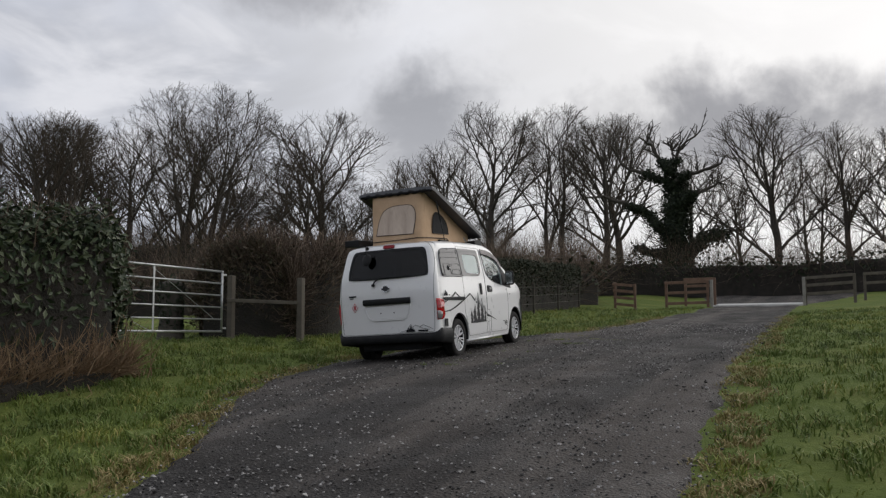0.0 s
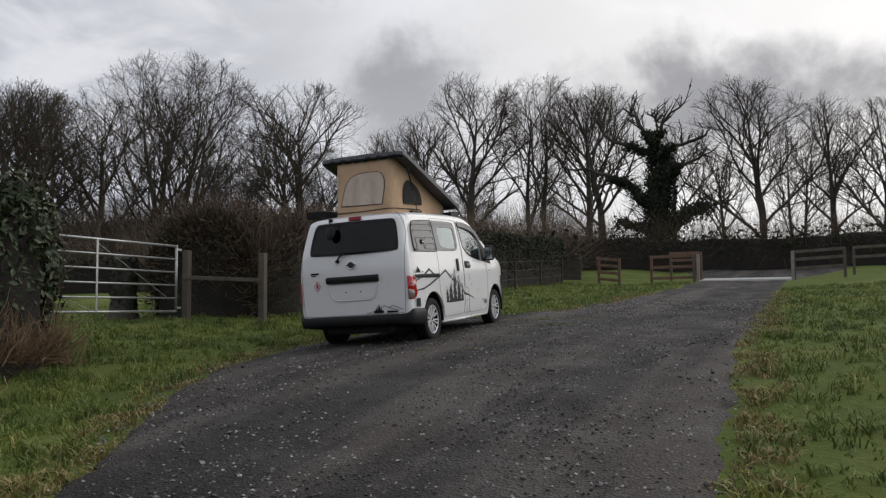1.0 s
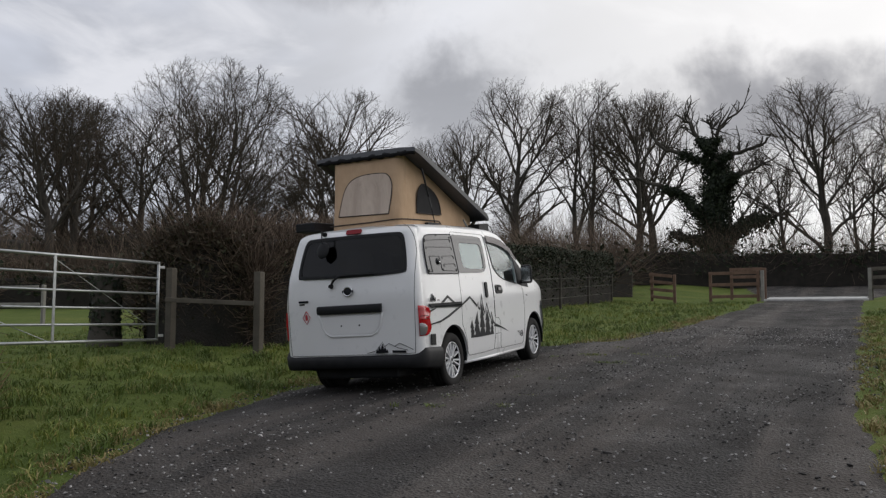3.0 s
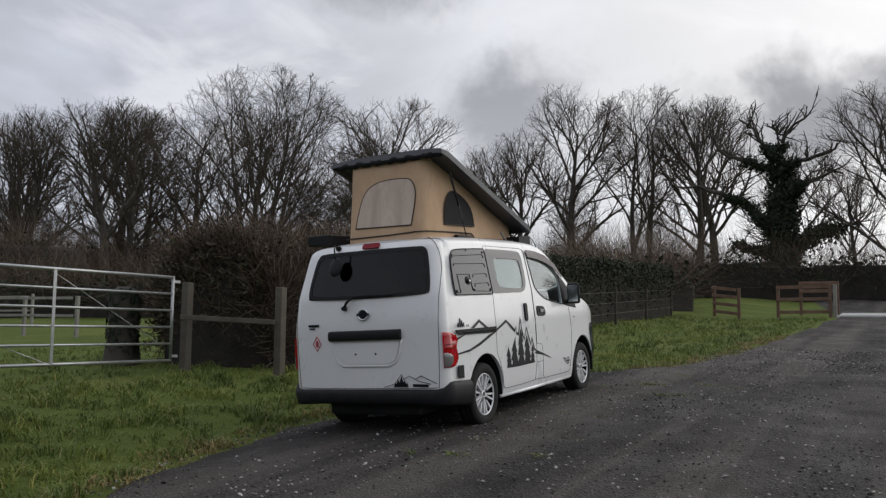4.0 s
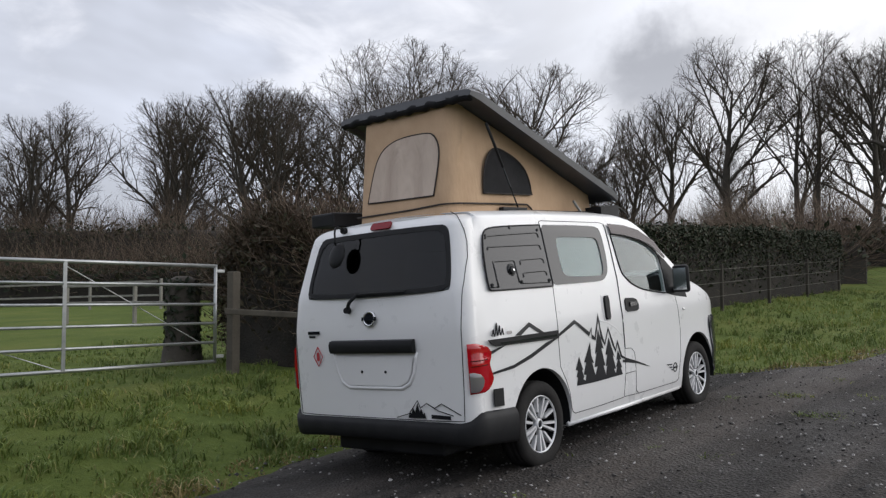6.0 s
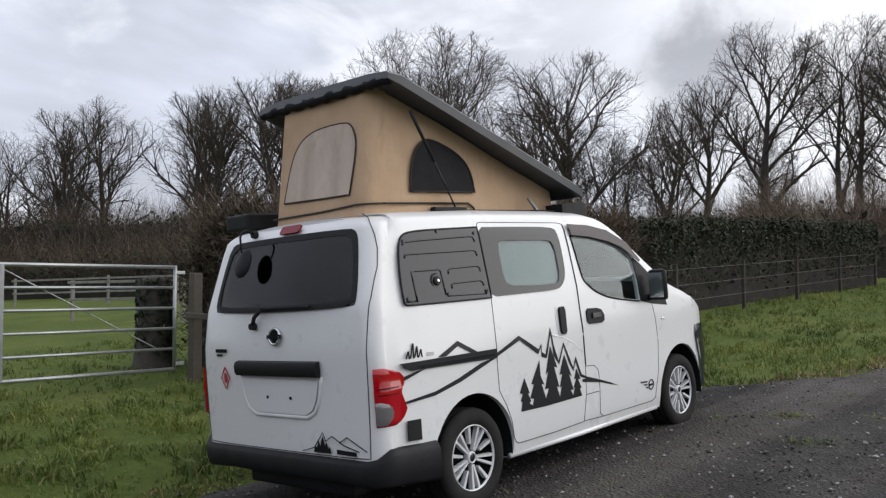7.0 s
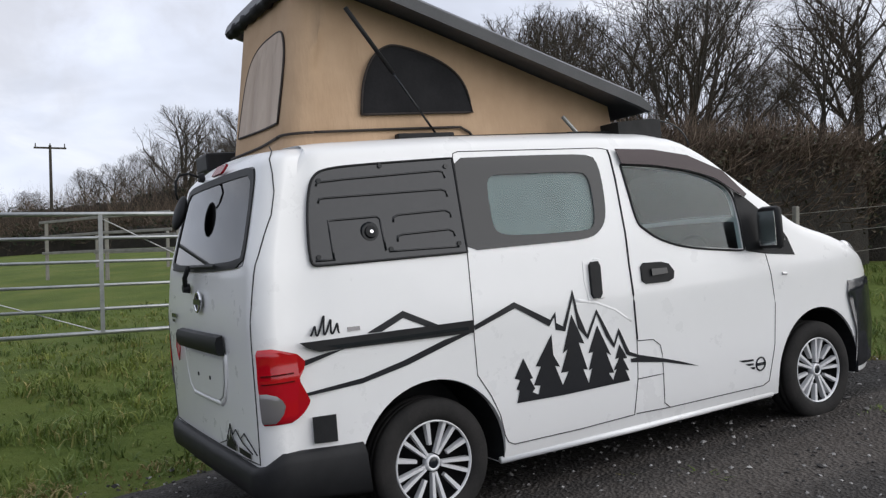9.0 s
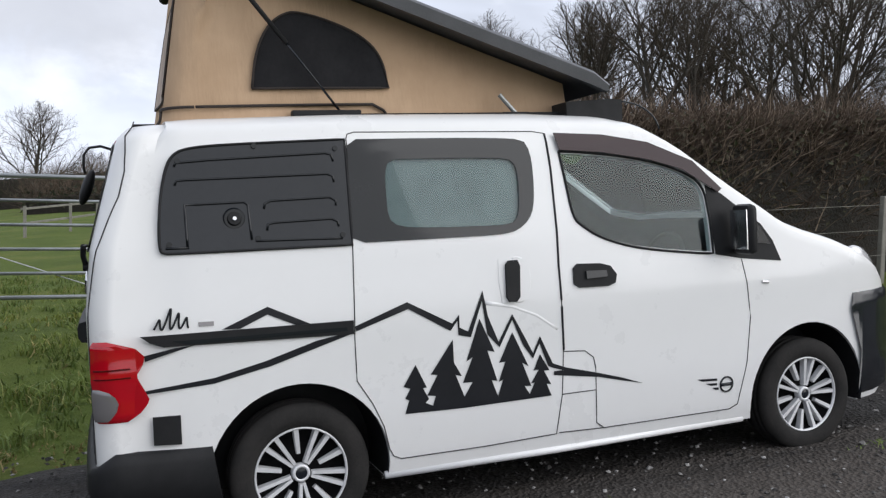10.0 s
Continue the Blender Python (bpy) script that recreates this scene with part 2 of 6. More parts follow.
def lump(x, y):
    d = min(1.0, max(0.0, (max(abs(x), abs(y - 1.4)) - 2.6) / 3))
    return d * 0.05 * noise.noise(Vector((x * 0.35, y * 0.35, 0))) + d * 0.02 * noise.noise(Vector((x * 1.3, y * 1.3, 5)))


def spot(x, y, up=0.0):
    """The place on the ground under plan point x, y."""
    return TILT @ Vector((x, y, float(rise(x, y)) + lump(x, y) + up))


def stand(x, y, turn=0.0, up=0.0):
    return Matrix.Translation(spot(x, y, up)) @ pose(0, 0, 0, 0, 0, turn)


def axis(near0, near1, step, far):
    line = list(np.arange(near0, near1 + 1e-6, step))
    d = step
    lo, hi = line[0], line[-1]
    while hi < far:
        d *= 1.22
        lo, hi = lo - d, hi + d
        line = [lo] + line + [hi]
    return line


def road_left(y):
    return np.interp(y, [-40, -14, -10, -8, -6.7, -5.3, -4, -1.8, 0, 3.7, 4.3, 4.8, 5.7, 8, 11, 20, 26, 35, 60], [3.4, 2.7, 2.2, 1.6, 1.05, 0.25, -0.45, -1.1, -1.25, -1.0, -0.4, 0.5, 1.05, 1.55, 1.68, 1.9, 1.95, 0.5, -3])


def road_right(y):
    return np.interp(y, [-40, -7, 0, 8, 20, 26, 35, 60], [5.9, 5.2, 4.98, 5.02, 5.2, 5.4, 7.5, 12])


gx, gy = axis(-10, 12, 0.4, 2500), axis(-16, 30, 0.4, 2500)
verts = [spot(x, y) for y in gy for x in gx]
nx = len(gx)
faces = [(j * nx + i, j * nx + i + 1, (j + 1) * nx + i + 1, (j + 1) * nx + i) for j in range(len(gy) - 1) for i in range(nx - 1)]
ground = new("ground", mesh("ground", verts, faces, M_GRASS, True))
tagged(ground, "rough green winter grass field on a gentle slope", "ground", kind="structure")


def track():
    rng = random.Random(3)
    ys = list(np.arange(-40, -14, 0.5)) + list(np.arange(-14, 12, 0.12)) + list(np.arange(12, 55, 0.5))
    cols, verts, faces = 26, [], []
    for y in ys:
        a = road_left(y) + 0.16 * noise.noise(Vector((y * 0.9, 0, 0))) + 0.07 * noise.noise(Vector((y * 4, 3, 0)))
        b = road_right(y) + 0.16 * noise.noise(Vector((y * 0.9, 9, 0))) + 0.07 * noise.noise(Vector((y * 4, 7, 0)))
        for i in range(cols + 1):
            f = i / cols
            x = a + (b - a) * f
            z = 0.03 if 0 < i < cols else -0.03
            z += 0.012 * noise.noise(Vector((x * 1.6, y * 0.7, 2))) * (abs(x) > 1.4)
            verts.append(spot(x, y, z))
    n = cols + 1
    for j in range(len(ys) - 1):
        for i in range(cols):
            faces.append((j * n + i, j * n + i + 1, (j + 1) * n + i + 1, (j + 1) * n + i))
    return new("track", mesh("track", verts, faces, M_GRAVEL, True))


tagged(track(), "dark grey gravel farm track with loose stones", "track", kind="structure")


# ---- trees ----
class Wood:
    """Gathers tapered branches into one mesh."""

    def __init__(self):
        self.v, self.f = [], []

    def limb(self, pts, r0, r1, sides):
        base, n = len(self.v), len(pts)
        for i, p in enumerate(pts):
            d = (pts[min(i + 1, n - 1)] - pts[max(i - 1, 0)])
            q = d.to_track_quat("Z", "Y")
            r = r0 + (r1 - r0) * i / (n - 1)
            for k in range(sides):
                a = 2 * math.pi * k / sides
                self.v.append(p + q @ Vector((math.cos(a) * r, math.sin(a) * r, 0)))
        for i in range(n - 1):
            for k in range(sides):
                a, b = base + i * sides + k, base + i * sides + (k + 1) % sides
                self.f.append((a, b, b + sides, a + sides))


def wander(rng, start, d, length, steps, bend, lift):
    pts, d = [start.copy()], d.normalized()
    for _ in range(steps):
        d = (d + Vector((rng.gauss(0, bend), rng.gauss(0, bend), rng.gauss(0, bend * 0.7) + lift))).normalized()
        pts.append(pts[-1] + d * (length / steps))
    return pts


def bare_tree(name, seed, height, spread, stems=1, bole=0.3, gnarl=0.12, twigs=1.0, label="", fat=1.0):
    """A leafless broadleaved tree: trunk and limbs, and a crown of twigs that fills a rounded outline."""
    rng = random.Random(seed)
    wood, crown = Wood(), Wood()
    mid, wide, tall = height * (bole + 1) / 2, height * spread, height * (1 - bole) / 2 * 1.05

    def room(p, d):
        """How far it is from p along d to the crown's outline."""
        q, e = Vector((p.x / wide, p.y / wide, (p.z - mid) / tall)), Vector((d.x / wide, d.y / wide, d.z / tall))
        a, b, c = e.dot(e), q.dot(e), q.dot(q) - 1
        return max(0.0, (-b + math.sqrt(max(0.0, b * b - a * c))) / a) if b * b > a * c else 0.0

    def fork(start, d, length, r, level):
        d = d.normalized()
        length = min(length, max(room(start, d) * rng.uniform(0.8, 1.05), height * 0.03))
        steps = 6 if level < 2 else 4
        pts = wander(rng, start, d, length, steps, gnarl * (0.7 + 0.3 * level), 0.03 if level < 3 else 0.01)
        (wood if level < 2 else crown).limb(pts, r, r * 0.4, 6 if level < 2 else 4 if level < 3 else 3)
        if level >= 4:
            return
        count = max(2, round([0, 9, 6, 4][level] * (twigs if level > 1 else 1)))
        for i in range(count):
            f = min(0.999, (0.2 + 0.8 * (i + rng.random()) / count))
            j = int(f * steps)
            p = pts[j].lerp(pts[j + 1], f * steps - j)
            ahead = (pts[j + 1] - pts[j]).normalized()
            side = ahead.orthogonal().normalized()
            side.rotate(Matrix.Rotation(i * 2.4 + rng.uniform(-0.6, 0.6), 3, ahead))
            out = ahead + side * rng.uniform(0.5, 0.95) + Vector((0, 0, 0.12))
            fork(p, out, length * rng.uniform(0.42, 0.68) * (1.15 - 0.4 * f), max(0.011, r * rng.uniform(0.36, 0.5) * (1.2 - 0.45 * f)), level + 1)

    for s in range(stems):
        a0 = s * 6.283 / stems + 0.4
        lean = Vector((rng.gauss(0, 0.03), rng.gauss(0, 0.03), 1)) if stems == 1 else Vector((math.cos(a0) * 0.2, math.sin(a0) * 0.2, 1))
        r = height * 0.0165 * fat / math.sqrt(stems) * 1.15
        trunk = wander(rng, Vector((lean.x, lean.y, 0)) * (1.2 if stems > 1 else 0.1), lean, height * 0.8, 12, gnarl * 0.35, 0.05)
        trunk[0].z = -0.4
        wood.limb(trunk, r * 1.35, r * 0.18, 8)
        n = 13 if stems == 1 else 9
        for i in range(n):
            f = min(0.999, (bole * 0.8 + (1 - bole * 0.8) * (i + rng.uniform(0, 0.7)) / n))
            j = int(f * 12)
            p = trunk[j].lerp(trunk[j + 1], f * 12 - j)
            a = i * 2.4 + rng.uniform(-0.5, 0.5)
            up = rng.uniform(0.75, 1.15) + 0.7 * f
            fork(p, Vector((math.cos(a), math.sin(a), up)), height * 0.5 * (1.1 - 0.5 * f), r * (0.62 - 0.42 * f), 1)
    ob = new(name)
    tagged(ob, label, "tree", "bare trees along the field edge")
    k = height / max(v.z for v in crown.v)
    for w, n, m in ((wood, "trunk", M_BARK), (crown, "crown", M_TWIG)):
        piece(n, mesh(n, [v * k for v in w.v], w.f, m, n == "trunk"), ob)
    return ob


def leaf_cloud(rng, n, where, size, flat=0.5):
    """Many small folded leaves; where() gives a place and an outward direction."""
    verts, faces = [], []
    for _ in range(n):
        p, out = where()
        q = (out + Vector((rng.gauss(0, flat), rng.gauss(0, flat), rng.gauss(0, flat)))).normalized()
        a = q.orthogonal().normalized()
        a.rotate(Matrix.Rotation(rng.uniform(0, 6.283), 3, q))
        b = q.cross(a)
        s = size * rng.uniform(0.6, 1.3)
        i = len(verts)
        verts += [p - a * s, p + b * s * 0.5 + q * s * 0.15, p + a * s, p - b * s * 0.5 + q * s * 0.15]
        faces += [(i, i + 1, i + 2), (i, i + 2, i + 3)]
    return verts, faces


def height_at(x, y):
    return spot(x, y).z


TREE_KINDS = [
    bare_tree("bare_tree", 11, 20, 0.40, 1, 0.22, 0.12, label="tall leafless oak with a wide dark crown"),
    bare_tree("bare_tree", 12, 20, 0.27, 1, 0.30, 0.10, label="tall slender leafless tree with upswept limbs"),
    bare_tree("bare_tree", 13, 19, 0.42, 3, 0.12, 0.11, label="leafless tree of several stems, dense with twigs"),
    bare_tree("bare_tree", 14, 18, 0.46, 1, 0.22, 0.15, label="spreading leafless oak with crooked limbs"),
    bare_tree("bare_tree", 15, 20, 0.30, 2, 0.24, 0.10, label="twin-stemmed leafless tree with fine twigs"),
    bare_tree("bare_tree", 16, 19, 0.30, 1, 0.38, 0.13, twigs=0.85, label="sparse leafless tree with a bare bole"),
    bare_tree("sapling", 17, 14, 0.20, 1, 0.12, 0.13, label="slender leafless sapling inside the wood", fat=0.6),
    bare_tree("sapling", 18, 13, 0.26, 2, 0.10, 0.14, label="thin twin-stemmed sapling inside the wood", fat=0.6),
]
# plan x, y, level of the top, kind
TREES = [
    (-46, 34, 17.2, 5), (-35, 38, 18.6, 2), (-39, 61, 22.8, 0), (-41, 84, 22.0, 5), (-18.6, 55.2, 19.8, 1), (-13.9, 56.8, 19.4, 4), (-9.9, 57.8, 18.6, 1),
    (3.8, 49.5, 15.8, 3), (8.2, 49, 14.0, 1), (11.0, 48, 13.2, 0), (15.5, 46, 12.5, 5),
    (-53, 33, 17.2, 1), (-53, 42, 19.3, 1), (-64, 26.7, 15.8, 5), (-65, 30.6, 17.4, 1), (-61.5, 37.3, 18.5, 5),
    (-61.5, 48.7, 21.9, 5), (-10.4, 66, 20.5, 5), (-64, 53, 22.6, 4), (-55, 51.5, 20.6, 0), (-48, 52, 21.0, 1), (-74, 31, 16, 1), (-70, 44, 19.5, 0), (-27, 64, 19, 5),
    (-63, 18, 11.2, 3), (-70, -6.4, 8.2, 3), (-32, 47, 15.2, 4), (-4.5, 70, 17, 0), (0.5, 60, 13, 5), (6.0, 62, 14.5, 4),
    (-76, 26, 15.5, 4), (-78, 17, 13.5, 5), 
]
FAR_TREES = [(-142, 29, 16.5, 0), (-133, 23, 14, 2), (-144, 20.5, 13, 3), (-154, 18, 13, 1), (-130, 33, 16, 4), (-150, 9, 9, 2), (-148, -4, 8, 0), (-140, 40, 18, 5), (-120, 36, 14, 1)]
KIND_HEIGHT = [20, 20, 19, 18, 20, 19, 14, 13]
# saplings in a loose belt along the wood's edge
sapling_rng = random.Random(19)
SAPLINGS = []
for k in range(34):
    f = (k + sapling_rng.random()) / 34
    x = float(np.interp(f, [0, 0.25, 0.5, 0.75, 1], [-78, -64, -50, -36, -16])) + sapling_rng.gauss(0, 1.5)
    y = float(np.interp(f, [0, 0.25, 0.5, 0.75, 1], [24, 38, 47, 54, 60])) + sapling_rng.gauss(0, 3)
    SAPLINGS.append((x, y, height_at(x, y) + sapling_rng.uniform(7, 11.5), 6 + k % 2))
tree_rng = random.Random(5)
for n, (x, y, top, k) in enumerate(TREES + FAR_TREES + SAPLINGS):
    base = height_at(x, y)
    s = 1.03 * (top - base) / KIND_HEIGHT[k]
    copy = copy_thing(TREE_KINDS[k], Matrix.Translation((TILT @ Vector((x, y, 0))).xy.to_3d() + Vector((0, 0, base - 0.1))) @ pose(0, 0, 0, 0, 0, tree_rng.uniform(0, 360)))
    w = s * tree_rng.uniform(0.95, 1.15)
    copy.scale = (w, w, s)
for ob in TREE_KINDS:
    for o in [*ob.children, ob]:
        bpy.data.objects.remove(o)


def lengths(line):
    out = [0.0]
    for a, b in zip(line, line[1:]):
        out.append(out[-1] + math.dist(a, b))
    return out


def ivy_tree(x, y, height):
    """A half-dead oak with antler limbs, its trunk and inner limbs wrapped in ivy."""
    rng = random.Random(8)
    wood = Wood()
    k = height / 11.0
    trunk = wander(rng, Vector((0, 0, -0.4)), Vector((0, 0, 1)), height * 0.80, 8, 0.035, 0.05)
    wood.limb(trunk, 0.62, 0.24, 10)
    # limbs: outline across and up, radius, share under ivy, depth of the ivy
    plans = [([(0, 4.0), (-1.1, 5.2), (-2.2, 6.2), (-3.4, 6.6), (-4.9, 6.9)], 0.30, 0.55, 0.62), ([(0, 7.3), (-1.2, 8.3), (-2.6, 8.9), (-3.4, 10.3)], 0.22, 0.4, 0.40),
             ([(0, 8.2), (-0.6, 9.4), (-1.0, 10.3), (-1.6, 10.8)], 0.18, 0.3, 0.4), ([(0, 8.2), (0.4, 9.6), (0.9, 10.4), (1.4, 11.0)], 0.18, 0.3, 0.4),
             ([(0.1, 7.4), (1.2, 8.2), (2.4, 8.5), (3.1, 8.9)], 0.2, 0.35, 0.38), ([(0.1, 5.8), (1.3, 6.5), (2.4, 7.1), (3.3, 7.0)], 0.2, 0.45, 0.5),
             ([(0.2, 2.2), (1.2, 3.2), (2.3, 3.9), (4.0, 4.2)], 0.22, 0.75, 0.75), ([(0, 2.4), (-1.0, 2.9), (-2.0, 3.1)], 0.18, 0.95, 0.65), ([(0, 8.4), (0.1, 9.8), (-0.2, 10.8)], 0.16, 0.3, 0.35)]
    arms = []
    for line, r, share, deep in plans:
        pts, depth = [], rng.uniform(-1.2, 1.2)
        ls = lengths(line)
        for i in range(11):
            f = ls[-1] * i / 10
            px, pz = np.interp(f, ls, [p[0] for p in line]), np.interp(f, ls, [p[1] for p in line])
            pts.append(Vector((px * 1.15, depth * i / 10, pz)) * k + Vector((rng.gauss(0, 0.10), rng.gauss(0, 0.1), rng.gauss(0, 0.10))) * (i > 0))
        wood.limb(pts, r, 0.06, 6)
        arms.append((pts, share, deep))
        for i in range(11):
            j = rng.randrange(4, 10)
            d = (pts[j + 1] - pts[j]).normalized() * 0.8 + Vector((rng.gauss(0, 0.6), rng.gauss(0, 0.5), rng.gauss(0.4, 0.4)))
            twig = wander(rng, pts[j], d, rng.uniform(0.7, 1.9), 5, 0.3, 0.06)
            wood.limb(twig, 0.065, 0.022, 4)
            for _ in range(3):
                wood.limb(wander(rng, twig[rng.randrange(1, 5)], d + Vector((rng.gauss(0, 0.8), rng.gauss(0, 0.8), 0.3)), rng.uniform(0.3, 0.9), 3, 0.3, 0.05), 0.03, 0.012, 3)

    def where():
        if rng.random() < 0.45:
            f = rng.uniform(0.0, 0.97) * 8
            j = int(f)
            p = trunk[j].lerp(trunk[j + 1], f - j)
            r = 0.95 + 0.6 * noise.noise(p * 0.7)
        else:
            pts, share, deep = arms[rng.choice((0, 0, 1, 2, 3, 4, 5, 5, 6, 6, 6, 7, 7, 8))]
            f = rng.uniform(0.0, share) * 10
            j = int(f)
            p = pts[j].lerp(pts[j + 1], f - j)
            r = deep * (0.85 + 0.9 * noise.noise(p * 1.1))
        a = rng.uniform(0, 6.283)
        out = Vector((math.cos(a), math.sin(a), rng.gauss(0, 0.5)))
        return p + out * r * rng.uniform(0.3, 1.0), out

    v, f = leaf_cloud(rng, 26000, where, 0.13)
    ob = thing("ivy_clad_tree", stand(x, y), "half-dead oak with bare antler branches, trunk thick with dark ivy", "tree")
    piece("trunk", mesh("trunk", wood.v, wood.f, M_BARK, True), ob)
    piece("ivy", mesh("ivy", v, f, M_IVY), ob, label="dense dark green ivy")
    return ob


ivy_tree(-3.1, 49, 11.4)


def along(line, s):
    ls = lengths(line)
    x, y = np.interp(s, ls, [p[0] for p in line]), np.interp(s, ls, [p[1] for p in line])
    x2, y2 = np.interp(s + 0.3, ls, [p[0] for p in line]), np.interp(s + 0.3, ls, [p[1] for p in line])
    x1, y1 = np.interp(s - 0.3, ls, [p[0] for p in line]), np.interp(s - 0.3, ls, [p[1] for p in line])
    d = Vector((x2 - x1, y2 - y1, 0)).normalized()
    return x, y, Vector((-d.y, d.x, 0))


def hedge(name, line, width, tops, leaves, twigs, leaf_size, label, seed, leaf_mat=M_HEDGE, twig_mat=M_HEDGE_TWIG, shag=0.18, twig_len=0.5, category="hedge", kind=""):
    """A hedge along a line of plan points: a dark woody heart with the inner shade in its colour, a coat of leaves,
    twigs that stand out of the top and face.
    """
    rng = random.Random(seed)
    total = lengths(line)[-1]
    sf, hf = [t[0] for t in tops], [t[1] for t in tops]

    def shell(s, a):
        """a: 0 at one foot, over the top, to 1 at the other foot."""
        x, y, n = along(line, s)
        h = float(np.interp(s / total, sf, hf))
        h *= 1 + 0.07 * noise.noise(Vector((s * 0.8, seed, 0)))
        close = min(1.0, 0.06 + 0.94 * math.sqrt(max(0.0, min(s, total - s)) / 0.7))
        h *= 0.6 + 0.4 * close
        t = math.pi * a
        cx, cz = math.cos(t), math.sin(t)
        e = 0.35
        px = math.copysign(abs(cx) ** e, cx) * width / 2 * close
        pz = abs(cz) ** e * h
        px *= 1 + 0.16 * noise.noise(Vector((s * 0.9, a * 3, seed + 4.0)))
        g = spot(x, y)
        out = (n * cx + Vector((0, 0, max(0.0, cz)))).normalized()
        return g + n * px + Vector((0, 0, pz)), out

    ns, na = max(4, int(total / 0.5)), 14
    verts, faces = [], []
    for i in range(ns + 1):
        for j in range(na + 1):
            p, o = shell(total * i / ns, j / na)
            p = p - o * (0.10 + 0.05 * noise.noise(p * 2.0))
            p.z -= 0.06
            verts.append(p)
    for i in range(ns):
        for j in range(na):
            a = i * (na + 1) + j
            faces.append((a, a + 1, a + na + 2, a + na + 1))
    faces += [tuple(range(na + 1)), tuple(range(ns * (na + 1) + na, ns * (na + 1) - 1, -1))]
    ob = thing(name, Matrix.Identity(4), label, category, kind=kind)
    # closed shell under the leaves, coloured dark for the shade between them
    piece("core", mesh("core", verts, faces, M_SHADE_CORE, True), ob)

    def where():
        s = rng.uniform(-0.05, 1.05) * total if total < 8 else rng.uniform(0, 1) * total
        a = rng.choice((rng.uniform(0.0, 0.36), rng.uniform(0.3, 0.7), rng.uniform(0.64, 1.0)))
        p, o = shell(min(total, max(0, s)), a)
        if rng.random() < 0.10 * min(1.0, 10 / total):
            p, o = shell(0.0 if rng.random() < 0.5 else total, rng.random())
            x, y, n = along(line, 0.0)
            g = spot(*(line[0] if (p - spot(*line[0])).length < (p - spot(*line[-1])).length else line[-1]))
            f = math.sqrt(rng.random())
            q = g + (p - g) * f
            return q, (g - spot(*line[len(line) // 2])).normalized()
        return p + o * rng.gauss(-0.03, shag * 0.5), o

    if leaves:
        v, f = leaf_cloud(rng, leaves, where, leaf_size, 0.7)
        piece("leaf_layer", mesh("leaf_layer", v, f, leaf_mat), ob)
    if twigs:
        w = Wood()
        for _ in range(twigs):
            p, o = where()
            d = o * 0.7 + Vector((rng.gauss(0, 0.45), rng.gauss(0, 0.45), rng.gauss(0.45, 0.4)))
            w.limb(wander(rng, p - o * 0.15, d, twig_len * rng.uniform(0.4, 1.4), 3, 0.25, 0.04), rng.uniform(0.005, 0.009), 0.0025, 3)
        piece("twig_layer", mesh("twig_layer", w.v, w.f, twig_mat), ob)
    return ob


M_BROWN_LEAF = leafy("withered_leaves", (0.030, 0.026, 0.015), (0.065, 0.047, 0.028), (0.040, 0.045, 0.020))
M_BUSH = leafy("bush_leaves", (0.018, 0.030, 0.014), (0.030, 0.046, 0.020), (0.050, 0.068, 0.032), (0.085, 0.10, 0.055), rough=0.42)
M_STEMS = leafy("dead_stems", (0.16, 0.10, 0.06), (0.26, 0.18, 0.11), (0.10, 0.07, 0.045), rough=0.95)
hedge("hedge", [(-3.9, 2.6), (-4.5, 5), (-4.5, 10.8)], 1.5, [(0, 1.93), (0.5, 1.95), (1, 1.85)], 9000, 13000, 0.04, "brown winter hedge, a tangle of bare twigs", 21, M_BROWN_LEAF, shag=0.2, twig_len=0.4)
hedge("hedge", [(-4.5, 10.2), (-4.4, 14), (-3.9, 24.5)], 1.5, [(0, 1.84), (0.4, 1.84), (1, 1.75)], 26000, 3500, 0.05, "clipped dark green field hedge beside a wire fence", 28, shag=0.12, twig_len=0.25)
hedge("hedge", [(-3.9, 2.6), (-5.4, 2.9), (-6.6, 3.0)], 1.3, [(0, 2.1), (0.5, 1.95), (1, 1.5)], 9000, 3500, 0.045, "overgrown dark hedge with brown twigs behind the gate post", 22, M_BROWN_LEAF, shag=0.3)
hedge("evergreen_bush", [(-3.55, -2.75), (-3.75, -5), (-4.3, -9.5)], 1.6, [(0, 2.1), (0.5, 2.2), (1, 2.4)], 17000, 1200, 0.06, "tall dark evergreen bush beside the field gate", 23, M_BUSH, shag=0.25)
hedge("dead_bracken", [(-2.7, -3.4), (-2.9, -5.5), (-3.1, -8)], 0.8, [(0, 0.3), (1, 0.35)], 0, 2600, 0.05, "dead brown stems at the foot of the bush", 29, twig_mat=M_STEMS, shag=0.3, twig_len=0.45, category="undergrowth", kind="stuff")
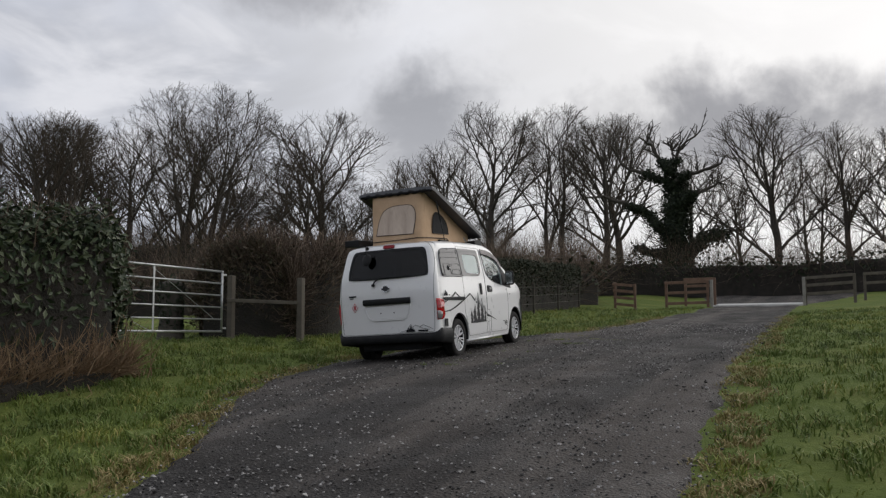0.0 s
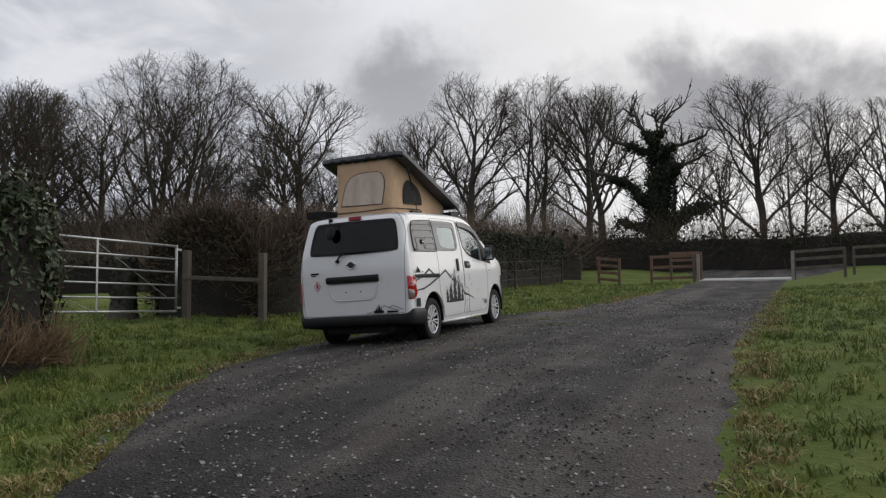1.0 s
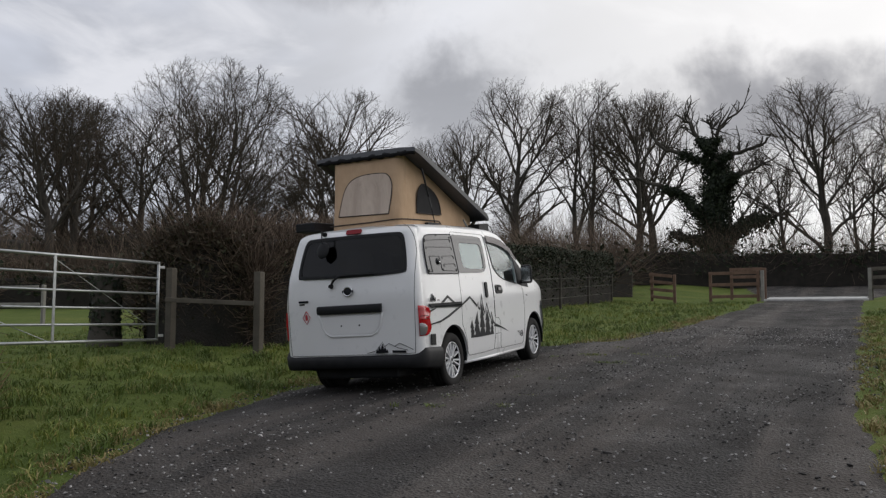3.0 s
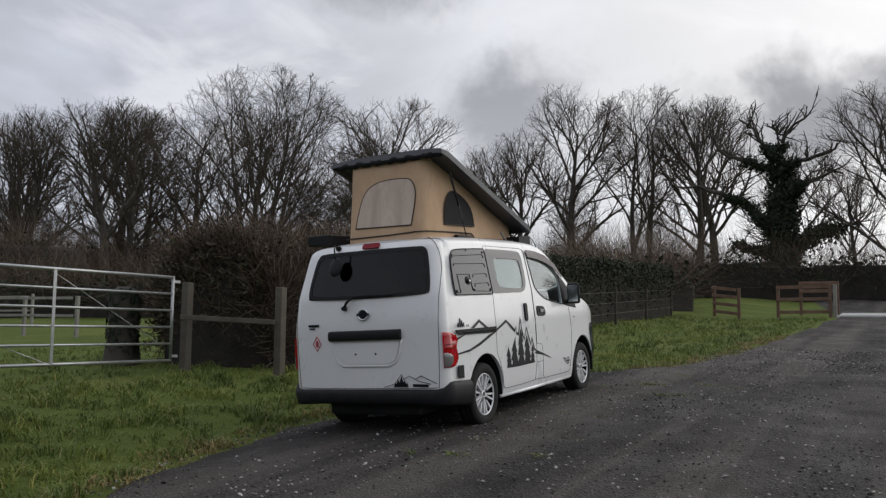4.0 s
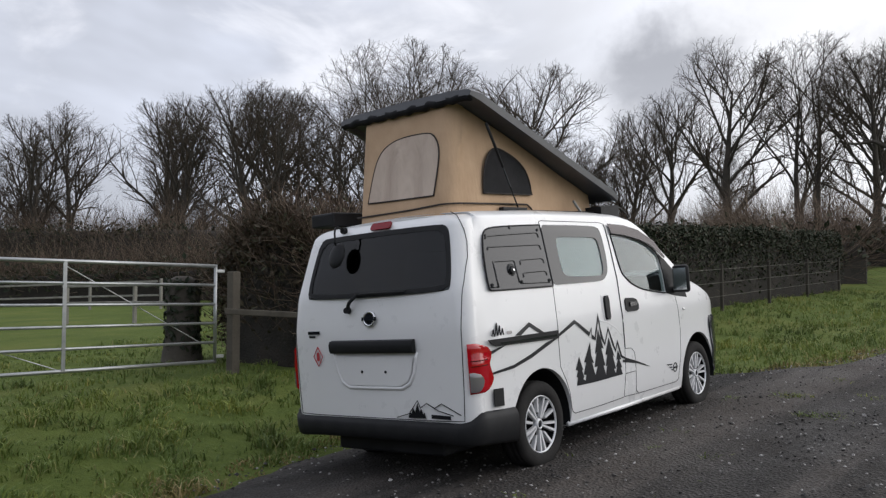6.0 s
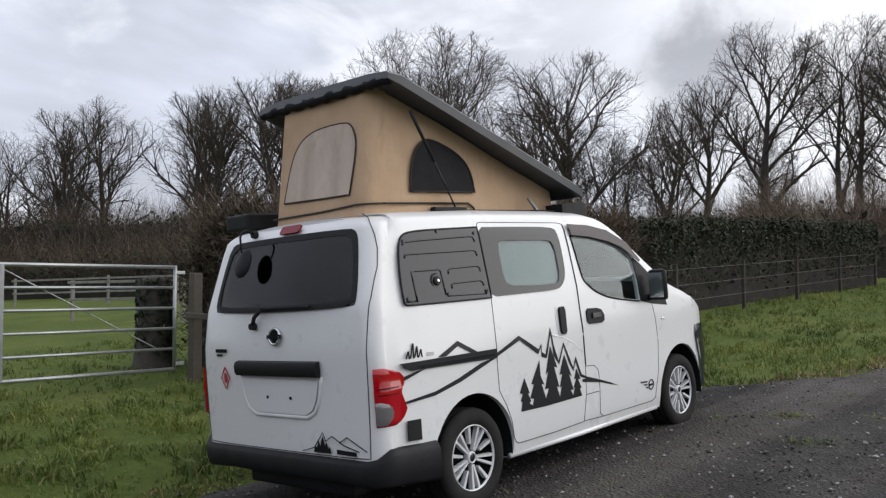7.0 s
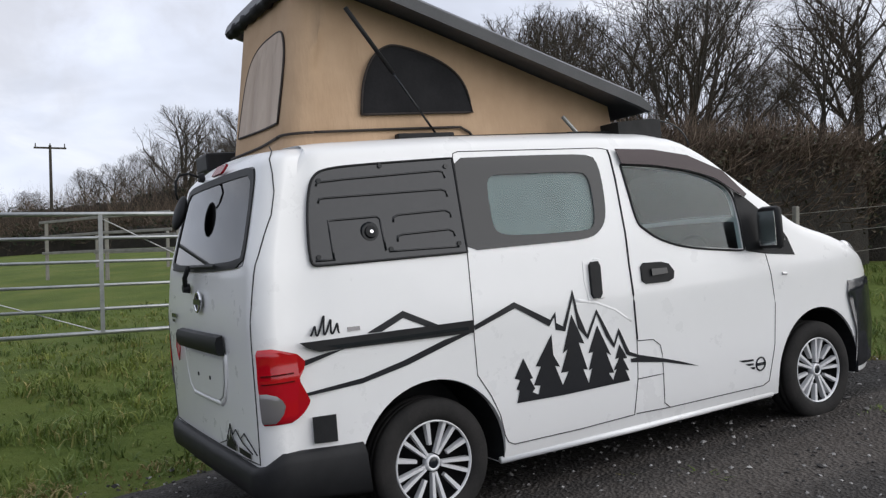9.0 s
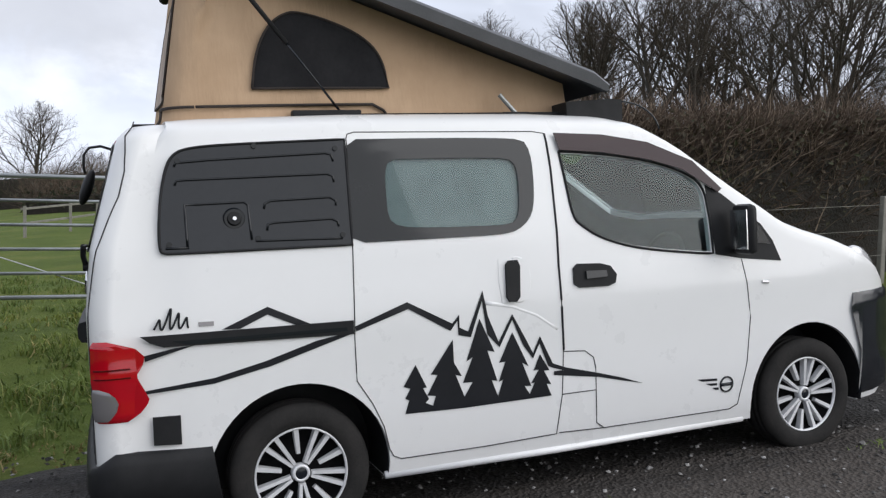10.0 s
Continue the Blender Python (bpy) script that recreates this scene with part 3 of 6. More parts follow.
for line, tops, wide, label, seed in (
        ([(-28, 36), (-46, 44), (-62, 48), (-80, 46)], [(0, 4.0), (0.3, 5.0), (0.6, 4.6), (1, 5.2)], 5, "brown and green undergrowth below the bare trees", 24),
        ([(-40, 27), (-56, 27), (-70, 24), (-84, 14)], [(0, 3.9), (0.5, 5.0), (0.9, 4.6), (1, 4.2)], 4, "brown winter hedgerow along the far side of the field", 25),
        ([(-84, 14), (-92, 2), (-95, -12), (-98, -40)], [(0, 4.0), (0.3, 3.4), (1, 2.8)], 4, "brown winter hedgerow along the far side of the field", 30),
        ([(-4.6, 26.5), (-8, 33), (-14, 45), (-30, 58)], [(0, 1.6), (0.4, 2.2), (1, 2.9)], 3.5, "tangled brown brush under the trees", 26),
        ([(-12, 50), (-2, 47), (6, 46), (16, 42), (30, 36)], [(0, 2.4), (0.4, 2.0), (1, 2.2)], 3.5, "dark brush and saplings beyond the cattle grid", 27),
        ([(-20, 20), (-30, 18), (-41, 14), (-54, 6), (-60, -6)], [(0, 1.5), (0.5, 1.5), (1, 1.2)], 2.2, "low brown brush along the far side of the paddock", 32),
        ([(-40, -30), (-10, -34), (16, -34), (40, -24)], [(0, 6.5), (0.3, 8.0), (0.6, 7.0), (1, 8.0)], 4, "tall dark hedgerow at the foot of the track", 31)):
    hedge("undergrowth", line, wide, tops, 5000, 8000, 0.16, label, seed, shag=0.8, twig_len=2.0, category="undergrowth", kind="stuff")


# ---- gate, posts and fences ----
def field_gate(x0, y0, x1, y1, height, top):
    """A tubular field gate from its post end to its latch end."""
    a, b = TILT @ Vector((x0, y0, top)), TILT @ Vector((x1, y1, 0))
    ln = (b - a).to_2d().length
    turn = math.degrees(math.atan2(b.y - a.y, b.x - a.x))
    ob = thing("field_gate", Matrix.Translation(a) @ pose(0, 0, 0, 0, 0, turn), "closed six-bar galvanised tubular steel field gate", "gate")
    rails = [0, 0.2, 0.4, 0.6, 0.8, 1.0]
    for f in rails:
        bm = bmesh.new()
        add_tube(bm, (0.02, 0, -height * f), (ln - 0.02, 0, -height * f), 0.021 if f in (0, 1.0) else 0.016, sides=10)
        part("rail", bm, M_GALV, ob, smooth=True)
    for x in (0.02, ln - 0.02):
        bm = bmesh.new()
        add_tube(bm, (x, 0, -height - 0.02), (x, 0, 0.02), 0.022, sides=10)
        part("upright", bm, M_GALV, ob, smooth=True)
    for x in (ln * 0.55,):
        bm = bmesh.new()
        add_box(bm, x - 0.02, x + 0.02, 0.014, 0.022, -height, 0)
        part("upright", bm, M_GALV, ob)
    for ends in (((0.55, 1.0), (0.97, 0.55)), ((0.55, 0.03), (0.06, 0.8))):
        bm = bmesh.new()
        add_path(bm, [(ln * f, -0.022, -height * g) for f, g in ends], 0.006, 6)
        part("brace", bm, M_GALV, ob)
    for z in (-0.06, -height + 0.06):
        bm = bmesh.new()
        add_box(bm, -0.10, 0.03, -0.02, 0.02, z - 0.02, z + 0.02, 0.006)
        part("hinge", bm, M_GALV, ob)
    return ob


def post(x, y, height, w=0.11, mat=M_WOOD, turn=0, label="weathered round-edged wooden post", lean=0.0):
    bm = bmesh.new()
    add_box(bm, -w / 2, w / 2, -w / 2, w / 2, -0.25, height, 0.012)
    for v in bm.verts:
        v.co.x += 0.01 * noise.noise(v.co * 3)
    me = bpy.data.meshes.new("fence_post")
    bm.to_mesh(me)
    bm.free()
    me.materials.append(mat)
    ob = new("fence_post", me)
    ob.matrix_basis = stand(x, y, turn) @ pose(0, 0, 0, 0, lean, 0)
    return tagged(ob, label, "post")


field_gate(-4.64, 1.36, -4.74, -2.25, 1.16, 1.745)
post(-4.77, -2.40, 1.36, 0.13, label="weathered wooden gate post at the latch end")


def rail_fence(points, zs, name, label, rail_mat, post_mat, post_h=1.15, rail_h=0.12, w=0.11, depth=0.04):
    ob = thing(name, stand(*points[0]), label, "fence")
    inv = ob.matrix_basis.inverted()
    for x, y in points:
        bm = bmesh.new()
        add_box(bm, -w / 2, w / 2, -w / 2, w / 2, -0.2, post_h, 0.012)
        piece_ob = part("post", bm, post_mat, ob)
        piece_ob.matrix_basis = inv @ stand(x, y)
    for (xa, ya), (xb, yb) in zip(points, points[1:]):
        for z in zs:
            a, b = inv @ spot(xa, ya, z), inv @ spot(xb, yb, z)
            bm = bmesh.new()
            ln = (b - a).length
            add_box(bm, 0, ln, -w / 2 - depth, -w / 2, -rail_h / 2, rail_h / 2, 0.008)
            r = part("rail", bm, rail_mat, ob)
            r.matrix_basis = Matrix.Translation(a) @ (b - a).to_track_quat("X", "Z").to_matrix().to_4x4()
    return ob


rail_fence([(-4.66, 1.50), (-3.38, 2.0)], (0.76,), "rail_fence", "single weathered rail between the gate post and a fence post", M_WOOD, M_WOOD, 1.25, 0.07, 0.12)
rail_fence([(-2.3, 26), (-1.35, 25.6)], (0.2, 0.5, 0.8, 1.08), "post_and_rail_fence", "brown wooden post and rail fence beside the cattle grid", M_WOOD_RED, M_WOOD_RED)
rail_fence([(0.05, 25.3), (1.75, 25.4)], (0.2, 0.65, 1.08), "post_and_rail_fence", "brown wooden post and rail fence beside the cattle grid", M_WOOD_RED, M_WOOD_RED)
rail_fence([(0.6, 27.2), (1.85, 27.2)], (0.9, 1.2), "post_and_rail_fence", "brown wooden post and rail fence behind the track", M_WOOD_RED, M_WOOD_RED, 1.25)
rail_fence([(5.55, 25.6), (7.35, 25.0)], (0.45, 0.8, 1.1), "post_and_rail_fence", "pale weathered post and rail fence beside the cattle grid", M_WOOD, M_WOOD)
rail_fence([(7.9, 29), (10.2, 29.2), (12.6, 29.3), (15, 29.5), (17.5, 29.6)], (0.75, 1.15), "post_and_rail_fence", "pale weathered post and rail fence along the field", M_WOOD, M_WOOD, 1.2)

# wire fence along the hedge
for k, y in enumerate((4.9, 7.9, 10.9, 13.9, 16.9, 19.9, 22.9)):
    post(-3.45 + 0.05 * k, y, 1.05, 0.07, M_PALE if k < 2 else M_BARK, label="slim weathered fence post before the hedge")
wire = thing("wire_fence", Matrix.Identity(4), "plain wire strands along the hedge", "fence")
for z in (0.35, 0.65, 0.95):
    bm = bmesh.new()
    add_path(bm, [spot(-3.40 + 0.05 * k, y, z) for k, y in enumerate((4.9, 7.9, 10.9, 13.9, 16.9, 19.9, 22.9))], 0.0028, 5)
    part("strand", bm, M_PALE, wire)

def stump(x, y):
    """The ivy-dark remains of a trunk, broken off at waist height."""
    bm = lathe_up([(0.34, -0.2), (0.29, 0.05), (0.24, 0.35), (0.23, 0.7), (0.25, 1.0), (0.22, 1.18), (0.10, 1.24), (0.001, 1.22)])
    ob = thing("tree_stump", stand(x, y), "dark broken tree stump behind the gate", "stump")
    part("trunk", bm, M_BARK, ob, smooth=True)
    rng = random.Random(61)

    def where():
        a, z = rng.uniform(0, 6.283), rng.uniform(0.0, 1.15)
        out = Vector((math.cos(a), math.sin(a), 0.2))
        return out * 0.25 + Vector((0, 0, z)), out

    v, f = leaf_cloud(rng, 500, where, 0.05)
    piece("ivy", mesh("ivy", v, f, M_IVY), ob, label="patchy dark ivy")


def lathe_up(profile, n=14):
    bm = bmesh.new()
    rings = [[bm.verts.new((r * (1 + 0.14 * noise.noise(Vector((math.cos(a) * 1.5, math.sin(a) * 1.5, z * 2)))) * math.cos(a), r * math.sin(a), z)) for a in [2 * math.pi * k / n for k in range(n)]] for r, z in profile]
    for s, t in zip(rings, rings[1:]):
        for k in range(n):
            bm.faces.new((s[k], s[(k + 1) % n], t[(k + 1) % n], t[k]))
    return bm


stump(-6.7, 2.15)

# rails and pens in the field
for pts, zs, h in (([(-22.0, 0.4), (-18.8, 1.5), (-15.8, 2.6)], (0.75, 1.2, 1.6), 1.65), ([(-18.1, 6.3), (-16.3, 7.2), (-14.1, 7.1)], (0.55, 1.0), 1.05), ([(-27, 2.4), (-23, 3.9), (-19.7, 4.9)], (0.5, 1.0), 1.1), ([(-31, 10), (-27, 11.8), (-23.5, 12.6)], (0.5, 1.0), 1.1), ([(-31, -1.2), (-27.5, -2.0), (-25, -3.2)], (0.45, 0.9), 1.0)):
    rail_fence(pts, zs, "paddock_fence", "pale weathered rails of a paddock in the field", M_PALE, M_PALE, h, 0.07, 0.09)


def utility_pole(x, y, top):
    base = spot(x, y)
    ob = thing("utility_pole", stand(x, y), "dark wooden utility pole with a crossarm", "pole")
    h = top - base.z
    bm = bmesh.new()
    add_tube(bm, (0, 0, -0.5), (0, 0, h), 0.17, 0.12, 10)
    part("pole", bm, M_BARK, ob)
    bm = bmesh.new()
    add_box(bm, -0.08, 0.08, -1.4, 1.4, h - 0.35, h - 0.18, 0.01)
    part("crossarm", bm, M_BARK, ob)
    for yy in (-1.25, 0, 1.25):
        bm = bmesh.new()
        add_tube(bm, (0, yy, h - 0.18), (0, yy, h + 0.18), 0.06, 0.04, 8)
        part("insulator", bm, M_BARK, ob)


utility_pole(-84, 6.4, 10.0)


def cattle_grid():
    ob = thing("cattle_grid", stand(3.7, 26.2), "steel bar cattle grid with a pale concrete edge across the track", "cattle grid")
    inv = ob.matrix_basis.inverted()
    for y in (25.5, 27.6):
        bm = bmesh.new()
        p, q = inv @ spot(1.95, y, 0.03), inv @ spot(5.45, y, 0.03)
        add_box(bm, 0, (q - p).length, -0.14, 0.14, -0.1, 0.05, 0.015)
        o = part("edge_beam", bm, M_CONCRETE, ob)
        o.matrix_basis = Matrix.Translation(p) @ (q - p).to_track_quat("X", "Z").to_matrix().to_4x4()
    for k in range(11):
        y = 25.75 + 0.16 * k
        bm = bmesh.new()
        add_tube(bm, inv @ spot(2.0, y, 0.04), inv @ spot(5.4, y, 0.04), 0.035, sides=8)
        part("bar", bm, M_GALV, ob)


cattle_grid()
for x in (1.9, 5.5):
    post(x, 25.45, 1.15, 0.12, M_PALE, label="pale post at the end of the cattle grid")


# ---- the van ----
def paint(name, col, rough=0.3, coat=0.6):
    k = Mat(name, col, rough)
    k.b.inputs["Coat Weight"].default_value, k.b.inputs["Coat Roughness"].default_value = coat, 0.08
    grime = k.noise(5.0, 6, 0.65)
    k.gloss(k.ramp(grime, (0.3, rough * 0.8), (0.7, rough * 1.35)))
    k.colour(k.mix(0.5, col, k.ramp(k.noise(1.6, 5, 0.6), (0.3, tuple(c * 0.93 for c in col)), (0.7, col))))
    return k.m


M_WHITE = paint("white_paint", (0.80, 0.805, 0.81))
M_PLASTIC = two_tone("black_plastic", (0.014, 0.0145, 0.016), (0.024, 0.0245, 0.026), 8, 0.5, bump=0.1, depth=0.002, fine=220, Specular_IOR_Level=0.15)
M_BLACK = two_tone("black_vinyl", (0.008, 0.009, 0.012), (0.013, 0.014, 0.018), 5, 0.4, bump=0.02, Specular_IOR_Level=0.25)
M_DARKGAP = Mat("dark_gap", (0.03, 0.03, 0.032), 0.8).m
M_TYRE = two_tone("tyre_rubber", (0.016, 0.016, 0.016), (0.032, 0.030, 0.029), 7, 0.85, Specular_IOR_Level=0.2, bump=0.3, depth=0.004, fine=90)
M_RIM = two_tone("silver_rim", (0.66, 0.67, 0.69), (0.78, 0.79, 0.81), 6, 0.35, 0.3, 0.03)
M_RIM_DARK = two_tone("dark_rim", (0.003, 0.003, 0.0035), (0.006, 0.006, 0.007), 8, 0.7, bump=0.05, Specular_IOR_Level=0.15)
M_PANEL = two_tone("grey_panel", (0.009, 0.0115, 0.0155), (0.014, 0.0165, 0.021), 4, 0.14, 0.0, 0.02, Specular_IOR_Level=0.42)
M_CHROME = Mat("chrome", (0.75, 0.76, 0.78), 0.15, 1.0).m
M_RED = Mat("red_lens", (0.40, 0.002, 0.010), 0.08, Specular_IOR_Level=0.5, Coat_Weight=0.6).m
M_RED_DARK = Mat("dark_red_lens", (0.085, 0.001, 0.004), 0.1).m
M_RED_DEEP = Mat("deep_red_lens", (0.20, 0.002, 0.008), 0.25, Specular_IOR_Level=0.3).m
M_SMOKE = Mat("smoky_lens", (0.24, 0.23, 0.235), 0.1, 0.4).m
M_CLEAR = Mat("clear_lens", (0.55, 0.55, 0.56), 0.12, 0.4, Coat_Weight=1.0).m
M_INSIDE = two_tone("interior_trim", (0.035, 0.037, 0.040), (0.065, 0.067, 0.070), 6, 0.8, bump=0.1)
M_SEAT = two_tone("seat_fabric", (0.09, 0.095, 0.10), (0.14, 0.145, 0.15), 9, 0.9, bump=0.3, fine=150)
M_BLIND = two_tone("pale_blind", (0.115, 0.138, 0.142), (0.20, 0.23, 0.235), 2.2, 0.7, bump=0.0)
M_FRAME = two_tone("dark_window_frame", (0.006, 0.008, 0.0105), (0.010, 0.012, 0.0145), 5, 0.08, bump=0.003, Specular_IOR_Level=0.42)
M_DEFLECT = Mat("tinted_acrylic", (0.030, 0.014, 0.018), 0.25, Specular_IOR_Level=0.3).m


def glass(name, tint, rough=0.02, ior=1.5):
    k = Mat(name, tint, rough)
    k.b.inputs["Transmission Weight"].default_value, k.b.inputs["IOR"].default_value = 1.0, ior
    return k.m


M_GLASS, M_GLASS_DARK = glass("window_glass", (0.60, 0.72, 0.72), 0.0, 1.36), glass("privacy_glass", (0.05, 0.055, 0.06), 0.0, 1.33)


def canvas():
    k = Mat("tent_canvas", rough=0.9)
    c = k.ramp(k.noise(2.5, 5, 0.6), (0.3, (0.45, 0.31, 0.198)), (0.7, (0.56, 0.395, 0.262)))
    k.colour(c).bump(k.noise(5, 4, 0.55, k.stretch((3, 3, 0.8))), 0.5, 0.02)
    k.b.inputs["Specular IOR Level"].default_value = 0.2
    return k.m


M_CANVAS = canvas()


def creased_flap():
    """Slack cloth that hangs in soft upright folds."""
    k = Mat("grey_flap", rough=0.9)
    fold = k.noise(3.2, 3, 0.5, k.stretch((2.2, 2.2, 0.45)), 0.6)
    # the folds' shade is also put into the colour: hollows darker, crests paler
    k.colour(k.ramp(fold, (0.3, (0.46, 0.37, 0.31)), (0.7, (0.60, 0.50, 0.42)))).bump(fold, 0.9, 0.06)
    k.b.inputs["Specular IOR Level"].default_value = 0.2
    return k.m


M_BLINDS = creased_flap()
M_MESH = two_tone("window_mesh", (0.010, 0.010, 0.012), (0.020, 0.020, 0.022), 6, 0.7, bump=0.1, Specular_IOR_Level=0.15)
M_ROOF = two_tone("grey_roof_shell", (0.038, 0.041, 0.047), (0.060, 0.063, 0.070), 5, 0.42, bump=0.12, fine=120)
M_PIPING = Mat("dark_piping", (0.025, 0.018, 0.015), 0.7).m

van = thing("camper_van", TILT.copy(), "white camper van with a raised beige pop-up roof and tree graphics", "van")

REAR, CORNER = -0.80, 0.10


def half(z):
    return float(np.interp(z, [0.2, 0.3, 0.5, 0.95, 1.26, 1.68, 1.76, 1.82, 1.86], [0.80, 0.83, 0.847, 0.85, 0.825, 0.75, 0.72, 0.62, 0.3]))


def lean(z):
    return float(np.interp(z, [1.05, 1.3, 1.75, 1.86], [0, 0.03, 0.16, 0.24]))


def taper(y):
    return float(np.interp(y, [2.5, 2.9, 3.1, 3.25, 3.4, 3.5, 3.57], [1, 0.99, 0.97, 0.925, 0.84, 0.73, 0.5]))


def crest(y):
    return float(np.interp(y, [-0.8, -0.6, -0.35, 0.3, 1.2, 1.6, 1.8, 2.0, 2.3, 2.6, 2.75, 2.95, 3.15, 3.3, 3.42, 3.5, 3.57], [1.81, 1.82, 1.842, 1.857, 1.853, 1.835, 1.797, 1.69, 1.475, 1.272, 1.215, 1.155, 1.078, 1.0, 0.885, 0.74, 0.5]))


def side_pt(y, z, off=0.0):
    d = y - (REAR + lean(z))
    x = half(z) * taper(y)
    if d < CORNER:
        d = max(0.0, d)
        x += -CORNER + math.sqrt(max(0.0, CORNER ** 2 - (CORNER - d) ** 2))
    return Vector((x + off, y, z))


def rear_pt(x, z, off=0.0):
    w = half(z) - CORNER
    y = REAR + lean(z)
    a = abs(x)
    if a > w:
        y += CORNER - math.sqrt(max(0.0, CORNER ** 2 - min(CORNER, a - w) ** 2))
    else:
        y -= 0.012 * (1 - (a / w) ** 2)
    return Vector((x, y - off, z))


def loop_pt(s, z, off=0.0):
    """A point round the rear: s metres along the outline from the middle of the tailgate towards the right flank."""
    w, r = half(z) - CORNER, CORNER + off
    y0 = REAR + lean(z)
    sign = math.copysign(1, s)
    s = abs(s)
    if s <= w:
        p = Vector((s, y0 - off - 0.012 * (1 - (s / w) ** 2), z))
    elif s <= w + CORNER * math.pi / 2:
        a = (s - w) / CORNER
        p = Vector((w + math.sin(a) * r, y0 + CORNER - math.cos(a) * r, z))
    else:
        p = Vector((w + r, y0 + CORNER + s - w - CORNER * math.pi / 2, z))
    p.x *= sign
    return p


def hull(inset):
    """The body's outer or inner skin as a closed mesh."""
    bm = bmesh.new()
    ys = [0.0, 0.004, 0.012, 0.028, 0.05, 0.075, 0.10, 0.16]
    stations = [("d", d) for d in ys] + [("y", y) for y in np.arange(-0.45, 3.58, 0.067)] + [("y", 3.57)]
    rings, side_n = [], 22
    for kind, v in stations:
        y_ref = REAR + 0.08 + v if kind == "d" else v
        top = crest(y_ref) - inset
        bottom = (0.40 if y_ref < -0.34 else 0.22) + inset + (0.16 * max(0, (y_ref - 3.3) / 0.27) if y_ref > 3.3 else 0)
        soft = 0.10 if y_ref < 1.7 else 0.075
        zs = max(bottom + 0.05, top - soft)
        ring = []

        def at(z, shrink=0.0):
            if kind == "d":
                x = half(z) - CORNER + math.sqrt(max(0.0, CORNER ** 2 - (CORNER - v) ** 2))
                y = REAR + lean(z) + v + inset
            else:
                x, y = half(z) * taper(v), v - (inset if v > 3 else 0)
            return x - inset - shrink, y

        for i in range(side_n + 1):
            z = bottom + (zs - bottom) * i / side_n
            x, y = at(z)
            ring.append(Vector((x, y, z)))
        x0, y0 = at(zs)
        for a in (18, 36, 54, 72, 90):
            t = radians(a)
            ring.append(Vector((x0 - 0.13 * (1 - math.cos(t)), y0 + (lean(min(1.86, zs + soft * math.sin(t))) - lean(zs) if kind == "d" else 0), zs + (soft - 0.022) * math.sin(t))))
        xe, ye = ring[-1].x, ring[-1].y
        for f in (0.75, 0.5, 0.25, 0.0):
            ring.append(Vector((xe * f, ye, top - 0.022 * f * f)))
        whole = ring + [Vector((-p.x, p.y, p.z)) for p in ring[-2::-1]]
        rings.append([bm.verts.new(p) for p in whole])
    n = len(rings[0])
    for a, b in zip(rings, rings[1:]):
        for k in range(n - 1):
            bm.faces.new((a[k], b[k], b[k + 1], a[k + 1]))
        bm.faces.new((a[n - 1], b[n - 1], b[0], a[0]))
    for ring, flip in ((rings[0], False), (rings[-1], True)):
        m = n // 2
        for k in range(m):
            q = [ring[k], ring[k + 1], ring[n - 2 - k], ring[n - 1 - k]]
            q = list(dict.fromkeys(q))
            if len(q) > 2:
                bm.faces.new(q[::-1] if flip else q)
    bmesh.ops.recalc_face_normals(bm, faces=bm.faces)
    return bm


def prism(points, axis_no, lo, hi):
    """A straight block over a flat outline, along axis 0 (outline y, z), 1 (x, z) or 2 (x, y)."""
    bm = bmesh.new()
    put = ((lambda a, b, h: (h, a, b)), (lambda a, b, h: (a, h, b)), (lambda a, b, h: (a, b, h)))[axis_no]
    one = [bm.verts.new(put(a, b, lo)) for a, b in points]
    two = [bm.verts.new(put(a, b, hi)) for a, b in points]
    bm.faces.new(one)
    bm.faces.new(two[::-1])
    for i in range(len(points)):
        j = (i + 1) % len(points)
        bm.faces.new((one[i], two[i], two[j], one[j]))
    bmesh.ops.recalc_face_normals(bm, faces=bm.faces)
    return bm


def round_box(a0, a1, b0, b1, r, n=5):
    out = []
    for cx, cy, s in ((a1 - r, b1 - r, 0), (a0 + r, b1 - r, 90), (a0 + r, b0 + r, 180), (a1 - r, b0 + r, 270)):
        out += [(cx + r * math.cos(radians(s + 90 * k / n)), cy + r * math.sin(radians(s + 90 * k / n))) for k in range(n + 1)]
    return out


def shrink(points, d):
    """The outline drawn in by about d."""
    cx, cy = sum(p[0] for p in points) / len(points), sum(p[1] for p in points) / len(points)
    w = max(p[0] for p in points) - min(p[0] for p in points)
    h = max(p[1] for p in points) - min(p[1] for p in points)
    return [(cx + (a - cx) * (1 - 2 * d / w), cy + (b - cy) * (1 - 2 * d / h)) for a, b in points]


def disc(cy, cz, r, n=48):
    return [(cy + r * math.cos(2 * math.pi * k / n), cz + r * math.sin(2 * math.pi * k / n)) for k in range(n)]


def eased(points, turns=2, limit=66):
    """The outline with its blunt corners rounded off; sharp ones stay."""
    for _ in range(turns):
        out = []
        for i, p in enumerate(points):
            a, b = Vector(points[i - 1]), Vector(points[(i + 1) % len(points)])
            p = Vector(p)
            u, v = p - a, b - p
            if u.length > 1e-6 and v.length > 1e-6 and math.degrees(u.angle(v)) < limit:
                out += [tuple(p - u * 0.25), tuple(p + v * 0.25)]
            else:
                out.append(tuple(p))
        points = out
    return points


